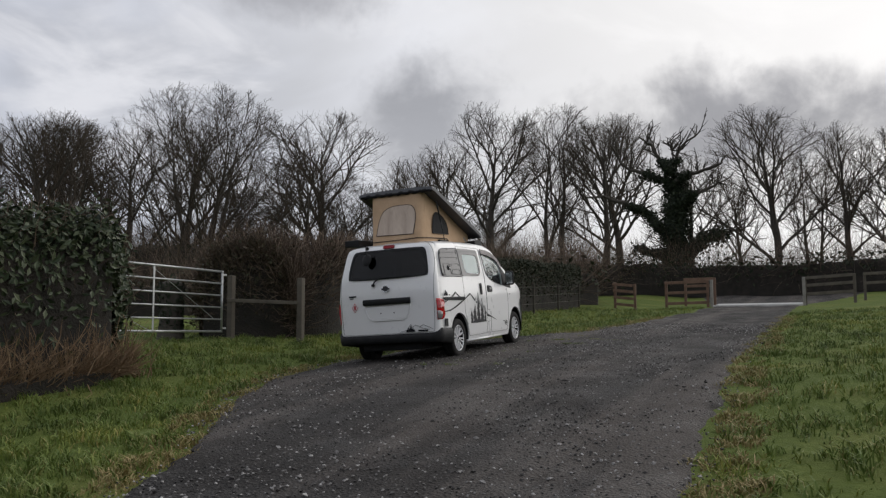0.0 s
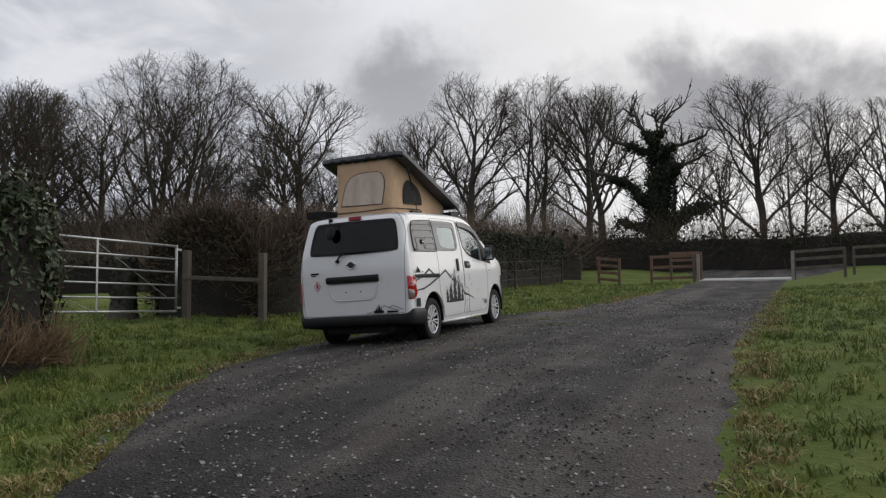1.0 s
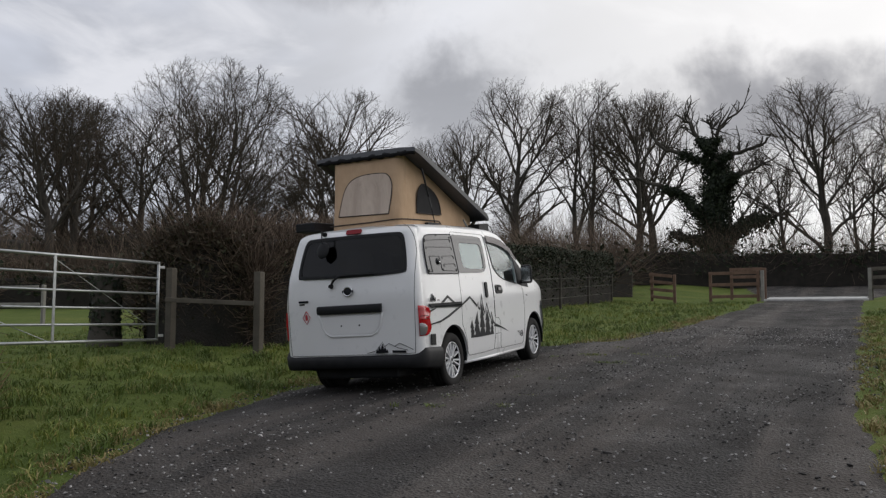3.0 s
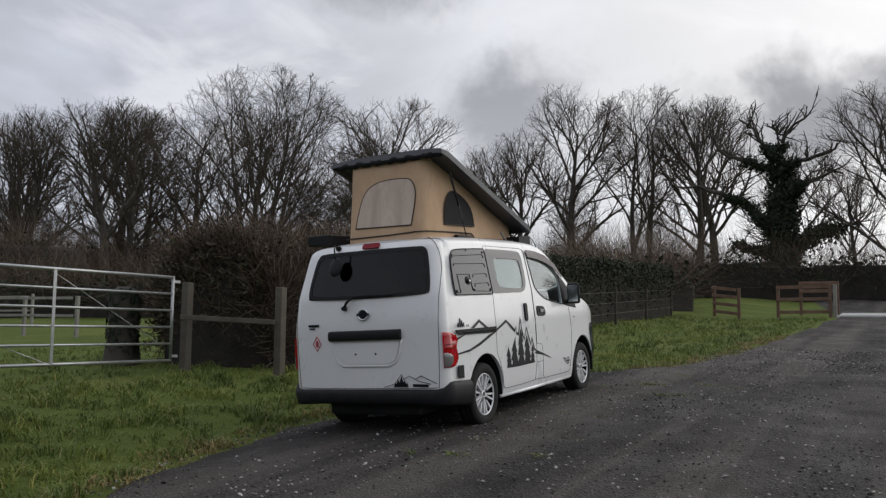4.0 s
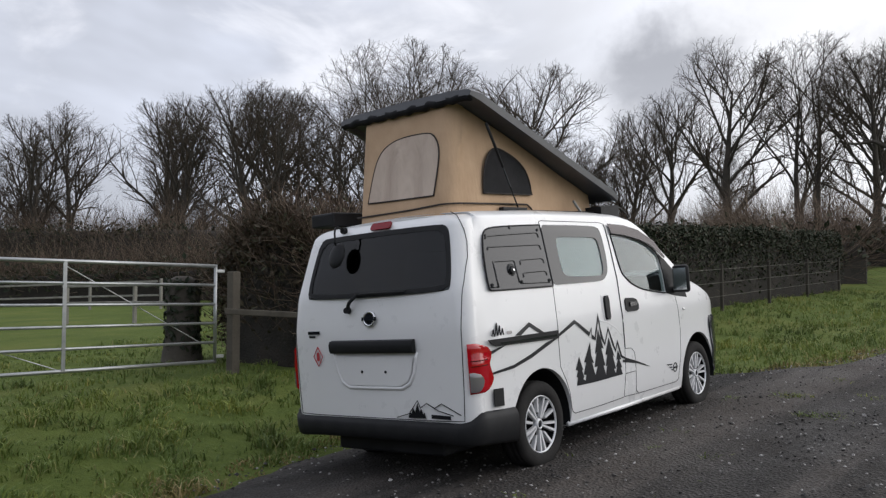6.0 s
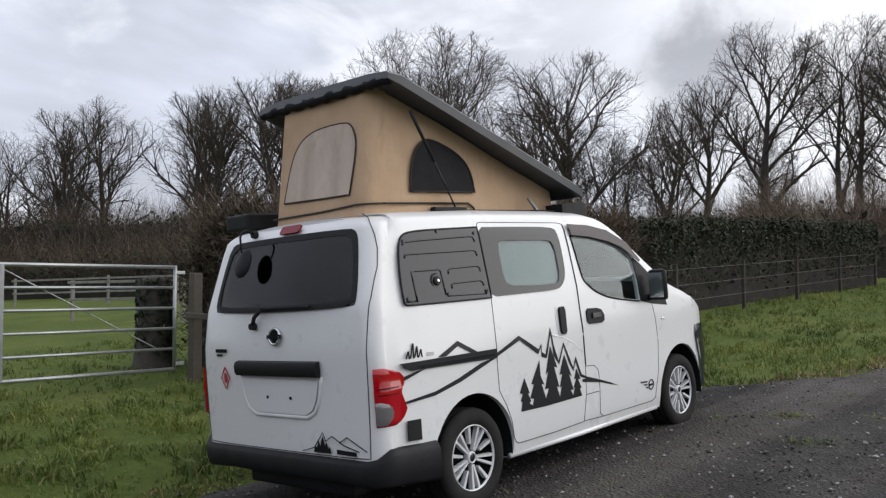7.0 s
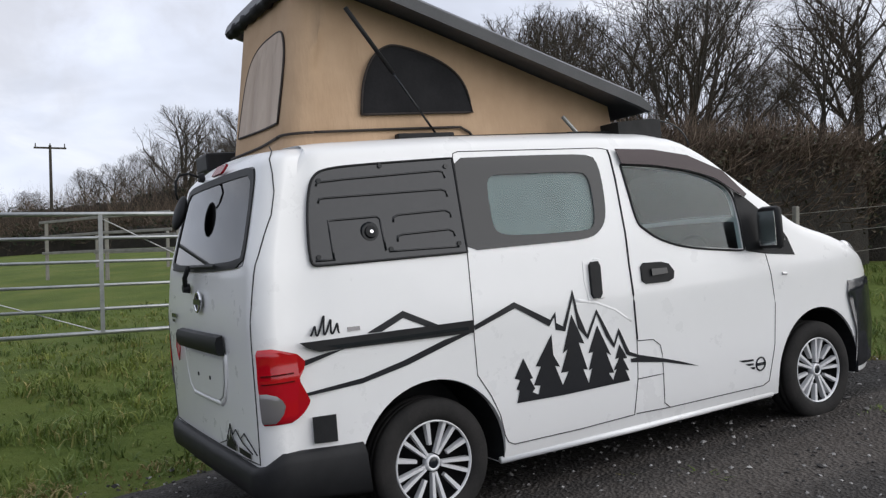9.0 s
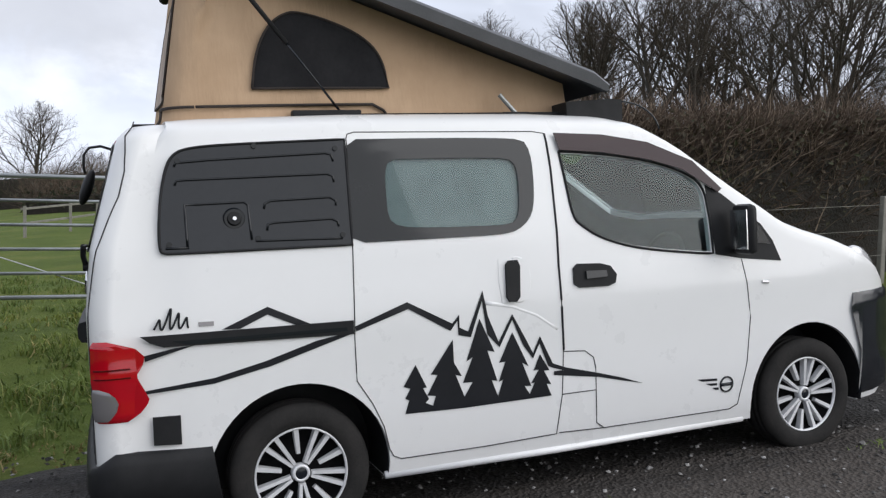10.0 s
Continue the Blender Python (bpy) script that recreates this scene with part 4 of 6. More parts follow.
DOOR_WINDOW = [(1.322, 1.633), (1.543, 1.617), (1.795, 1.579), (1.986, 1.525), (2.119, 1.446), (2.128, 1.291), (2.132, 1.097), (2.073, 1.098), (1.696, 1.147), (1.496, 1.209), (1.395, 1.273), (1.353, 1.316), (1.337, 1.492)]
SLIDE_WINDOW = [(0.292, 1.711), (0.789, 1.709), (1.116, 1.700), (1.155, 1.680), (1.174, 1.605), (1.166, 1.445), (1.142, 1.340), (1.084, 1.285), (1.008, 1.256), (0.730, 1.257), (0.272, 1.260)]
SLIDE_GLASS = [(0.449, 1.574), (0.474, 1.613), (0.506, 1.617), (1.029, 1.611), (1.078, 1.591), (1.092, 1.527), (1.079, 1.369), (1.051, 1.313), (1.000, 1.298), (0.523, 1.311), (0.453, 1.337), (0.441, 1.387)]
QUARTER_PANEL = [(-0.512, 1.288), (-0.510, 1.377), (-0.492, 1.512), (-0.468, 1.603), (-0.443, 1.655), (-0.390, 1.686), (-0.220, 1.699), (0.282, 1.711), (0.270, 1.255), (-0.476, 1.262), (-0.505, 1.270)]
REAR_WINDOW = [(-0.645, 1.30), (-0.645, 1.42), (-0.60, 1.66), (-0.57, 1.715), (-0.52, 1.735), (0.56, 1.735), (0.625, 1.715), (0.655, 1.66), (0.70, 1.42), (0.705, 1.31), (0.685, 1.285), (0.0, 1.275), (-0.625, 1.285)]
WINDSCREEN = [(-0.60, 1.90), (0.60, 1.90), (0.66, 2.48), (0.45, 2.56), (-0.45, 2.56), (-0.66, 2.48)]

DOOR_WINDOW, SLIDE_WINDOW, SLIDE_GLASS, QUARTER_PANEL, REAR_WINDOW = [eased(p) for p in (DOOR_WINDOW, SLIDE_WINDOW, SLIDE_GLASS, QUARTER_PANEL, REAR_WINDOW)]


def build_body():
    ob = part("body", hull(0.0), M_WHITE, van, "glossy white painted body")
    inner = hull(0.035)
    bmesh.ops.reverse_faces(inner, faces=inner.faces)
    both = bmesh.new()
    both.from_mesh(ob.data)
    tmp = bpy.data.meshes.new("tmp")
    inner.to_mesh(tmp)
    inner.free()
    n_out = len(both.faces)
    both.from_mesh(tmp)
    both.faces.ensure_lookup_table()
    for f in both.faces[n_out:]:
        f.material_index = 1
    ob.data.materials.append(M_INSIDE)
    both.to_mesh(ob.data)
    both.free()
    cuts = []
    for y in (0.0, 2.725):
        for lo, hi in ((0.45, 1.2), (-1.2, -0.45)):
            cuts.append(prism(disc(y, 0.305, 0.385), 0, lo, hi))
    cuts.append(prism(shrink(DOOR_WINDOW, 0.01), 0, -1.2, 1.2))
    cuts.append(prism(shrink(SLIDE_GLASS, -0.01), 0, -1.2, 1.2))
    cuts.append(prism(shrink(REAR_WINDOW, 0.03), 1, -1.2, -0.45))
    cuts.append(prism(WINDSCREEN, 2, 1.10, 2.2))
    made = []
    for bm in cuts:
        me = bpy.data.meshes.new("cut")
        bm.to_mesh(me)
        bm.free()
        c = new("cut", me)
        c.matrix_world = TILT
        made.append(c)
        mod = ob.modifiers.new("cut", "BOOLEAN")
        mod.operation, mod.object, mod.solver = "DIFFERENCE", c, "EXACT"
    bpy.context.view_layer.update()
    dg = bpy.context.evaluated_depsgraph_get()
    me = bpy.data.meshes.new_from_object(ob.evaluated_get(dg))
    ob.modifiers.clear()
    ob.data = me
    for c in made:
        bpy.data.objects.remove(c)
    me.polygons.foreach_set("use_smooth", [True] * len(me.polygons))
    me.set_sharp_from_angle(angle=radians(38))
    return ob


body = build_body()


def skin(name, outline, surface, off, mat, parent=None, thick=0.0, label="", step=0.05, smooth=True):
    """A sheet with the given outline that follows a curved surface."""
    from mathutils.geometry import tessellate_polygon
    bm = bmesh.new()
    vs = [bm.verts.new((a, b, 0)) for a, b in outline]
    for tri in tessellate_polygon([[Vector((a, b, 0)) for a, b in outline]]):
        try:
            bm.faces.new([vs[i] for i in tri])
        except ValueError:
            pass
    for ax, values in ((1, step), (0, step * 2)):
        lo, hi = min(p[ax] for p in outline), max(p[ax] for p in outline)
        for c in np.arange(math.floor(lo / values) * values + values, hi, values):
            no = (0, 1, 0) if ax else (1, 0, 0)
            bmesh.ops.bisect_plane(bm, geom=bm.verts[:] + bm.edges[:] + bm.faces[:], plane_co=(c * (1 - ax), c * ax, 0), plane_no=no, dist=1e-5)
    for v in bm.verts:
        v.co = surface(v.co.x, v.co.y, off)
    bmesh.ops.recalc_face_normals(bm, faces=bm.faces)
    if bm.faces and sum((f.normal.x if surface is side_pt else -f.normal.y if surface is rear_pt else f.normal.x) for f in bm.faces) < 0:
        bmesh.ops.reverse_faces(bm, faces=bm.faces)
    if thick:
        bmesh.ops.solidify(bm, geom=bm.faces[:], thickness=thick)
    ob = part(name, bm, mat, parent or van, label, smooth)
    if smooth:
        ob.data.set_sharp_from_angle(angle=radians(35))
    return ob


def left_pt(y, z, off=0.0):
    p = side_pt(y, z, off)
    return Vector((-p.x, p.y, p.z))


def cord(name, points, surface, off, r, mat, parent=None, label="", sides=6, closed=False, fine=0.04):
    """A thin round line on a curved surface."""
    pts = []
    pairs = list(zip(points, points[1:]))
    for a, b in pairs:
        n = max(1, int(math.dist(a, b) / fine))
        pts += [surface(a[0] + (b[0] - a[0]) * i / n, a[1] + (b[1] - a[1]) * i / n, off) for i in range(n)]
    pts.append(surface(*points[-1], off))
    bm = bmesh.new()
    add_path(bm, pts, r, sides)
    return part(name, bm, mat, parent or van, label, True)


# windows
for surface, lab in ((side_pt, "grey opaque panel with pressed ribs in the rear side window"), (left_pt, "grey opaque panel in the rear side window")):
    panel = skin("window_panel", QUARTER_PANEL, surface, 0.006, M_PANEL, thick=0.006, label=lab)
    if surface is side_pt:
        cord("seal", QUARTER_PANEL + QUARTER_PANEL[:1], side_pt, 0.006, 0.006, M_PLASTIC, panel)
        ribs = [[(-0.435, 1.612), (-0.425, 1.627), (-0.30, 1.635), (0.19, 1.652), (0.215, 1.645), (0.222, 1.615)], [(-0.437, 1.535), (-0.43, 1.553), (-0.40, 1.556), (0.19, 1.562), (0.213, 1.552), (0.216, 1.525)], [(-0.405, 1.28), (-0.405, 1.455), (-0.17, 1.457), (-0.155, 1.445), (-0.150, 1.30)],
                [(-0.09, 1.425), (-0.085, 1.447), (-0.06, 1.457), (0.19, 1.462), (0.215, 1.447), (0.215, 1.425)], [(-0.085, 1.335), (-0.08, 1.36), (-0.05, 1.366), (0.19, 1.370), (0.215, 1.358), (0.218, 1.335)], [(-0.135, 1.295), (0.23, 1.285)], [(-0.49, 1.285), (-0.40, 1.283)]]
        for r in ribs:
            cord("rib", r, side_pt, 0.0065, 0.0055, M_FRAME, panel)
        for y, z in ((-0.42, 1.635), (-0.11, 1.69), (0.235, 1.672), (-0.475, 1.30), (-0.125, 1.305), (0.232, 1.30)):
            bm = bmesh.new()
            add_tube(bm, side_pt(y, z, 0.004), side_pt(y, z, 0.013), 0.011, sides=12)
            part("screw", bm, M_FRAME, panel)
        p = side_pt(-0.215, 1.39)
        bm = bmesh.new()
        add_tube(bm, p + Vector((0.004, 0, 0)), p + Vector((0.014, 0, 0)), 0.046, 0.040, 28)
        part("lock_rose", bm, M_FRAME, panel)
        bm = bmesh.new()
        add_tube(bm, p + Vector((0.012, 0, 0)), p + Vector((0.024, 0, 0.002)), 0.030, 0.026, 24)
        part("lock_barrel", bm, M_PLASTIC, panel)
        bm = bmesh.new()
        add_tube(bm, p + Vector((0.022, 0, 0)), p + Vector((0.030, 0, 0.002)), 0.009, 0.008, 14)
        part("keyhole", bm, M_CHROME, panel, "bright lock cylinder")


def framed(outline, hole, surface, off, mat, parent, name):
    """A flat ring between two outlines of like shape, on the surface."""
    n = 72

    def resample(pts):
        cx, cy = sum(p[0] for p in hole) / len(hole), sum(p[1] for p in hole) / len(hole)
        out = []
        for k in range(n):
            d = Vector((math.cos(2 * math.pi * k / n), math.sin(2 * math.pi * k / n)))
            best = 0
            for a, b in zip(pts, pts[1:] + pts[:1]):
                e = Vector((b[0] - a[0], b[1] - a[1]))
                den = d.x * e.y - d.y * e.x
                if abs(den) < 1e-9:
                    continue
                q = Vector((a[0] - cx, a[1] - cy))
                t, u = (q.x * e.y - q.y * e.x) / den, (q.x * d.y - q.y * d.x) / den
                if t > 0 and -1e-6 <= u <= 1 + 1e-6:
                    best = max(best, t)
            out.append((cx + d.x * best, cy + d.y * best))
        return out

    a, b = resample(outline), resample(hole)
    bm = bmesh.new()
    rows = []
    for f in (0, 0.33, 0.66, 1):
        rows.append([bm.verts.new(surface(p[0] + (q[0] - p[0]) * f, p[1] + (q[1] - p[1]) * f, off)) for p, q in zip(a, b)])
    for r, s in zip(rows, rows[1:]):
        for k in range(n):
            bm.faces.new((r[k], r[(k + 1) % n], s[(k + 1) % n], s[k]))
    bmesh.ops.recalc_face_normals(bm, faces=bm.faces)
    bmesh.ops.solidify(bm, geom=bm.faces[:], thickness=0.004)
    ob = part(name, bm, mat, parent, "", True)
    ob.data.set_sharp_from_angle(angle=radians(35))
    return ob


for surface in (side_pt, left_pt):
    win = skin("sliding_door_window", SLIDE_GLASS, surface, -0.002, M_GLASS, thick=0.004, label="tinted side window with a dark border and pale blind")
    win.visible_shadow = False
    framed(SLIDE_WINDOW, SLIDE_GLASS, surface, 0.004, M_FRAME, win, "window_border")
    skin("blind", shrink(SLIDE_GLASS, -0.006), surface, -0.012, M_BLIND, win, 0.003, "pale grey-green blind behind the glass")
    pane = skin("front_door_window", DOOR_WINDOW, surface, -0.006, M_GLASS, thick=0.004, label="clear front door glass")
    pane.visible_shadow = False
    skin("wind_deflector", [(1.300, 1.722), (1.561, 1.709), (1.810, 1.667), (2.062, 1.566), (2.215, 1.419), (2.191, 1.403), (1.987, 1.528), (1.795, 1.582), (1.544, 1.622), (1.317, 1.639)], surface, 0.022, M_DEFLECT, thick=0.004, label="smoked wind deflector over the door window")
    tri = skin("corner_trim", [(2.129, 1.443), (2.218, 1.396), (2.335, 1.304), (2.442, 1.228), (2.509, 1.139), (2.555, 1.030), (2.297, 1.060), (2.145, 1.090), (2.135, 1.290)], surface, 0.004, M_PLASTIC, thick=0.005, label="black corner trim with a small quarter light")
    skin("quarter_light", [(2.365, 1.273), (2.440, 1.211), (2.492, 1.120), (2.363, 1.139)], surface, 0.008, M_GLASS_DARK, tri, 0.003)
    cord("window_seal", DOOR_WINDOW + DOOR_WINDOW[:1], surface, 0.002, 0.007, M_PLASTIC)
rear_glass = skin("rear_window", REAR_WINDOW, rear_pt, 0.002, M_GLASS_DARK, thick=0.004, label="dark tailgate window")
framed(REAR_WINDOW, shrink(REAR_WINDOW, 0.035), rear_pt, 0.007, M_PLASTIC, rear_glass, "window_border")
bm = bmesh.new()
cols = [[Vector((f * 0.63, y, crest(y) - 0.004 - 0.022 * f * f)) for f in np.linspace(-1, 1, 9)] for y in np.linspace(1.86, 2.58, 10)]
vs = [[bm.verts.new(p) for p in c] for c in cols]
for a, b in zip(vs, vs[1:]):
    for k in range(8):
        bm.faces.new((a[k], a[k + 1], b[k + 1], b[k]))
part("windscreen", bm, M_GLASS, van, "clear windscreen", True).visible_shadow = False

# seams, handles, slide rail
SEAM_SLIDE = [(0.292, 1.713), (0.300, 1.734), (0.330, 1.743), (1.197, 1.732), (1.259, 1.722), (1.264, 1.548), (1.251, 1.097), (1.253, 0.725), (1.235, 0.487), (1.204, 0.306), (0.841, 0.300), (0.435, 0.305), (0.401, 0.323), (0.384, 0.356), (0.362, 0.460), (0.316, 0.566), (0.252, 0.672), (0.252, 0.854), (0.272, 1.255), (0.292, 1.713)]
SEAM_FRONT = [(1.219, 0.309), (1.465, 0.299), (2.201, 0.292), (2.252, 0.312), (2.310, 0.527), (2.341, 0.758), (2.326, 0.933), (2.303, 1.056)]
for surface in (side_pt, left_pt):
    cord("sliding_door_seam", SEAM_SLIDE, surface, 0.0005, 0.0025, M_DARKGAP)
    cord("front_door_seam", SEAM_FRONT, surface, 0.0005, 0.0025, M_DARKGAP)
    cord("pillar_gap", [(1.262, 1.72), (1.268, 1.55), (1.252, 1.10), (1.253, 0.70)], surface, 0.001, 0.0055, M_BLACK)
    cup = skin("handle_cup", [(0.945, 1.145), (1.09, 1.14), (1.10, 1.05), (1.08, 0.95), (0.95, 0.945), (0.938, 1.05)], surface, 0.0025, M_WHITE, thick=0.002)
    cord("cup_edge", [(1.035 + 0.062 * math.cos(a), 1.047 + 0.10 * math.sin(a)) for a in np.linspace(-1.9, 1.9, 22)], surface, -0.0065, 0.009, M_WHITE, cup, sides=16, fine=0.02)
    cord("door_crease", [(0.86, 0.955), (1.00, 0.925), (1.12, 0.875), (1.225, 0.80)], surface, -0.0155, 0.017, M_WHITE, sides=20)
    skin("sliding_door_handle", [(0.976, 1.121), (0.992, 1.138), (1.032, 1.138), (1.044, 1.111), (1.033, 0.969), (1.014, 0.948), (0.980, 0.951), (0.968, 0.975)], surface, 0.020, M_PLASTIC, thick=0.018, label="black pull handle")
    h = skin("front_door_handle", [(1.324, 1.078), (1.347, 1.098), (1.469, 1.092), (1.524, 1.077), (1.557, 1.034), (1.546, 0.994), (1.504, 0.981), (1.351, 0.985), (1.322, 1.004)], surface, 0.010, M_PLASTIC, thick=0.010, label="black recessed door handle")
    skin("grip", [(1.385, 1.062), (1.495, 1.058), (1.498, 1.028), (1.385, 1.025)], surface, 0.022, M_FRAME, h, 0.010)
    rail = skin("slide_rail", [(-0.607, 0.948), (-0.497, 0.946), (-0.368, 0.944), (0.249, 0.934), (0.248, 0.876), (-0.436, 0.897), (-0.522, 0.899), (-0.573, 0.920)], surface, 0.010, M_PLASTIC, thick=0.010, label="black sliding door rail")
    skin("channel", [(-0.488, 0.920), (-0.369, 0.917), (0.216, 0.908), (0.220, 0.893), (-0.436, 0.904)], surface, 0.014, M_PANEL, rail, 0.003)
cord("fuel_flap_seam", [(1.253, 0.693), (1.365, 0.684), (1.410, 0.649), (1.420, 0.600), (1.418, 0.491), (1.235, 0.492)], side_pt, 0.0005, 0.0026, M_DARKGAP)
cord("lower_flap_seam", [(1.418, 0.491), (1.421, 0.330), (1.458, 0.302)], side_pt, 0.0005, 0.0026, M_DARKGAP)
cord("tailgate_seam", [(0.60, 1.812), (0.655, 1.785), (0.70, 1.745), (0.735, 1.68), (0.757, 1.60), (0.775, 1.50), (0.787, 1.335), (0.785, 0.95), (0.775, 0.62), (0.765, 0.455), (0.6, 0.45), (-0.6, 0.45), (-0.765, 0.455), (-0.775, 0.62), (-0.785, 0.95), (-0.787, 1.335), (-0.775, 1.50), (-0.757, 1.60), (-0.735, 1.68), (-0.70, 1.745)], rear_pt, 0.001, 0.0028, M_DARKGAP)
bm = bmesh.new()
add_path(bm, [side_pt(2.42, 0.93, 0.002), side_pt(2.46, 0.925, 0.004)], 0.008)
part("side_indicator", bm, M_CLEAR, van)

# graphics in black film
TREES_A = [(0.459, 0.502), (0.480, 0.560), (0.462, 0.569), (0.488, 0.611), (0.457, 0.622), (0.517, 0.712), (0.564, 0.607), (0.546, 0.606), (0.572, 0.555), (0.555, 0.540), (0.589, 0.523), (0.604, 0.564), (0.565, 0.571), (0.617, 0.656), (0.586, 0.662), (0.698, 0.806), (0.698, 0.702), (0.733, 0.637), (0.703, 0.646), (0.741, 0.544), (0.739, 0.493)]
TREES_B = [(0.739, 0.493), (0.741, 0.544), (0.783, 0.605), (0.736, 0.606), (0.789, 0.717), (0.758, 0.700), (0.831, 0.887), (0.898, 0.729), (0.862, 0.740), (0.905, 0.596), (0.877, 0.602), (0.905, 0.526), (0.934, 0.598), (0.911, 0.590), (0.949, 0.679), (0.918, 0.677), (0.990, 0.810), (1.065, 0.645), (1.034, 0.664), (1.075, 0.552), (1.040, 0.556), (1.065, 0.516), (1.093, 0.566), (1.073, 0.563), (1.117, 0.623), (1.090, 0.621), (1.126, 0.694), (1.172, 0.614), (1.143, 0.615), (1.178, 0.547), (1.154, 0.553), (1.178, 0.494)]
RIDGE = [(0.255, 0.907), (0.494, 0.990), (0.699, 0.877), (0.734, 0.914), (0.733, 0.856), (0.773, 0.834), (0.854, 1.012), (0.873, 0.893), (0.920, 0.773), (0.994, 0.893), (1.057, 0.772), (1.091, 0.703), (1.130, 0.778), (1.191, 0.644), (1.190, 0.623), (1.167, 0.634), (1.126, 0.744), (1.090, 0.677), (1.041, 0.747), (0.993, 0.867), (0.924, 0.747), (0.866, 0.812), (0.847, 0.965), (0.785, 0.807), (0.726, 0.823), (0.724, 0.887), (0.689, 0.845), (0.497, 0.960), (0.259, 0.885)]
for name, pts in (("tree_graphic", TREES_A), ("tree_graphic", TREES_B), ("mountain_graphic", RIDGE),
                  ("mountain_graphic", [(1.191, 0.644), (1.256, 0.618), (1.437, 0.570), (1.560, 0.534), (1.681, 0.492), (1.560, 0.520), (1.436, 0.551), (1.195, 0.588), (1.195, 0.606), (1.243, 0.606), (1.190, 0.623)]),
                  ("mountain_graphic", [(-0.297, 0.947), (-0.108, 1.023), (0.071, 0.934), (0.014, 0.933), (-0.110, 0.991), (-0.223, 0.944)]),
                  ("sweep_graphic", [(-0.597, 0.872), (-0.479, 0.892), (-0.404, 0.896), (-0.502, 0.872), (-0.596, 0.849)]),
                  ("sweep_graphic", [(-0.616, 0.733), (-0.335, 0.756), (-0.129, 0.801), (0.086, 0.863), (0.197, 0.880), (0.246, 0.879), (0.159, 0.854), (-0.107, 0.778), (-0.337, 0.733), (-0.617, 0.720)]),
                  ("wing_graphic", [(2.00, 0.470), (2.12, 0.462), (2.12, 0.450), (2.03, 0.456)]), ("wing_graphic", [(2.05, 0.443), (2.12, 0.438), (2.12, 0.426), (2.08, 0.429)]), ("wing_graphic", [(2.09, 0.418), (2.13, 0.414), (2.13, 0.402), (2.11, 0.404)])):
    skin(name, pts, side_pt, 0.003, M_BLACK, label="black film graphic")
cord("round_badge", [(2.18 + 0.038 * math.cos(a), 0.425 + 0.038 * math.sin(a)) for a in np.linspace(0, 6.2832, 22)], side_pt, 0.002, 0.005, M_PANEL)
cord("round_badge_bar", [(2.145, 0.425), (2.215, 0.425)], side_pt, 0.002, 0.009, M_PANEL)
# a flowing mark in place of the maker's name, and a grey bar beside it
wave = []
for a in np.linspace(0.5, 25.1, 110):
    tall = (0.020, 0.040, 0.030, 0.020)[min(3, int(a / 6.2832))] * (1 - math.cos(a))
    wave.append((-0.560 + 0.0345 * a / 6.2832 + 0.002 * math.sin(a) + 0.28 * tall, 0.968 + tall))
cord("script_mark", wave, side_pt, 0.002, 0.0042, M_BLACK, label="black wavy script mark", fine=0.02)
skin("grey_bar", [(-0.385, 0.986), (-0.325, 0.984), (-0.325, 0.966), (-0.385, 0.968)], side_pt, 0.003, M_SMOKE)
skin("square_cover", [(-0.581, 0.628), (-0.475, 0.623), (-0.477, 0.507), (-0.582, 0.516)], side_pt, 0.006, M_PLASTIC, thick=0.006, label="square black inlet cover")

# tailgate furniture
bm = bmesh.new()
rows = [[rear_pt(x, z, o) for x in np.linspace(-0.385, 0.405, 17)] for z, o in ((0.985, 0.002), (0.978, 0.030), (0.955, 0.040), (0.915, 0.038), (0.895, 0.026), (0.892, 0.002))]
vs = [[bm.verts.new(p) for p in r] for r in rows]
for a, b in zip(vs, vs[1:]):
    for k in range(16):
        bm.faces.new((a[k], a[k + 1], b[k + 1], b[k]))
for s in (0, -1):
    bm.faces.new([r[s] for r in vs])
bmesh.ops.recalc_face_normals(bm, faces=bm.faces)
garnish = part("tailgate_handle_bar", bm, M_PLASTIC, van, "black handle bar across the tailgate", True)
garnish.data.set_sharp_from_angle(angle=radians(40))
RECESS = [(-0.385, 0.895), (0.40, 0.895), (0.37, 0.76), (0.33, 0.69), (0.26, 0.655), (-0.24, 0.655), (-0.31, 0.69), (-0.35, 0.76)]
skin("plate_recess", shrink(RECESS, 0.02), rear_pt, 0.002, M_WHITE)
cord("recess_edge", RECESS[1:] + RECESS[:1], rear_pt, -0.012, 0.0145, M_WHITE, sides=18)
for x in (-0.10, 0.123):
    bm = bmesh.new()
    add_tube(bm, rear_pt(x, 0.765, -0.001), rear_pt(x, 0.765, 0.006), 0.010, sides=10)
    part("plate_hole", bm, M_BLACK, van)
cord("badge", [(0.0 + 0.052 * math.cos(a), 1.13 + 0.047 * math.sin(a)) for a in np.linspace(0, 6.2832, 28)], rear_pt, 0.006, 0.009, M_CHROME, label="round chrome badge with a bar")
skin("badge_bar", [(-0.068, 1.143), (0.068, 1.143), (0.068, 1.117), (-0.068, 1.117)], rear_pt, 0.014, M_PANEL, thick=0.006)
skin("badge_field", disc(0.0, 1.13, 0.047, 24), rear_pt, 0.004, M_PANEL)
skin("name_bar", [(-0.64, 1.055), (-0.51, 1.055), (-0.51, 1.032), (-0.64, 1.032)], rear_pt, 0.003, M_PANEL)
skin("name_bar", [(-0.63, 1.022), (-0.56, 1.022), (-0.56, 1.008), (-0.63, 1.008)], rear_pt, 0.003, M_BLACK)
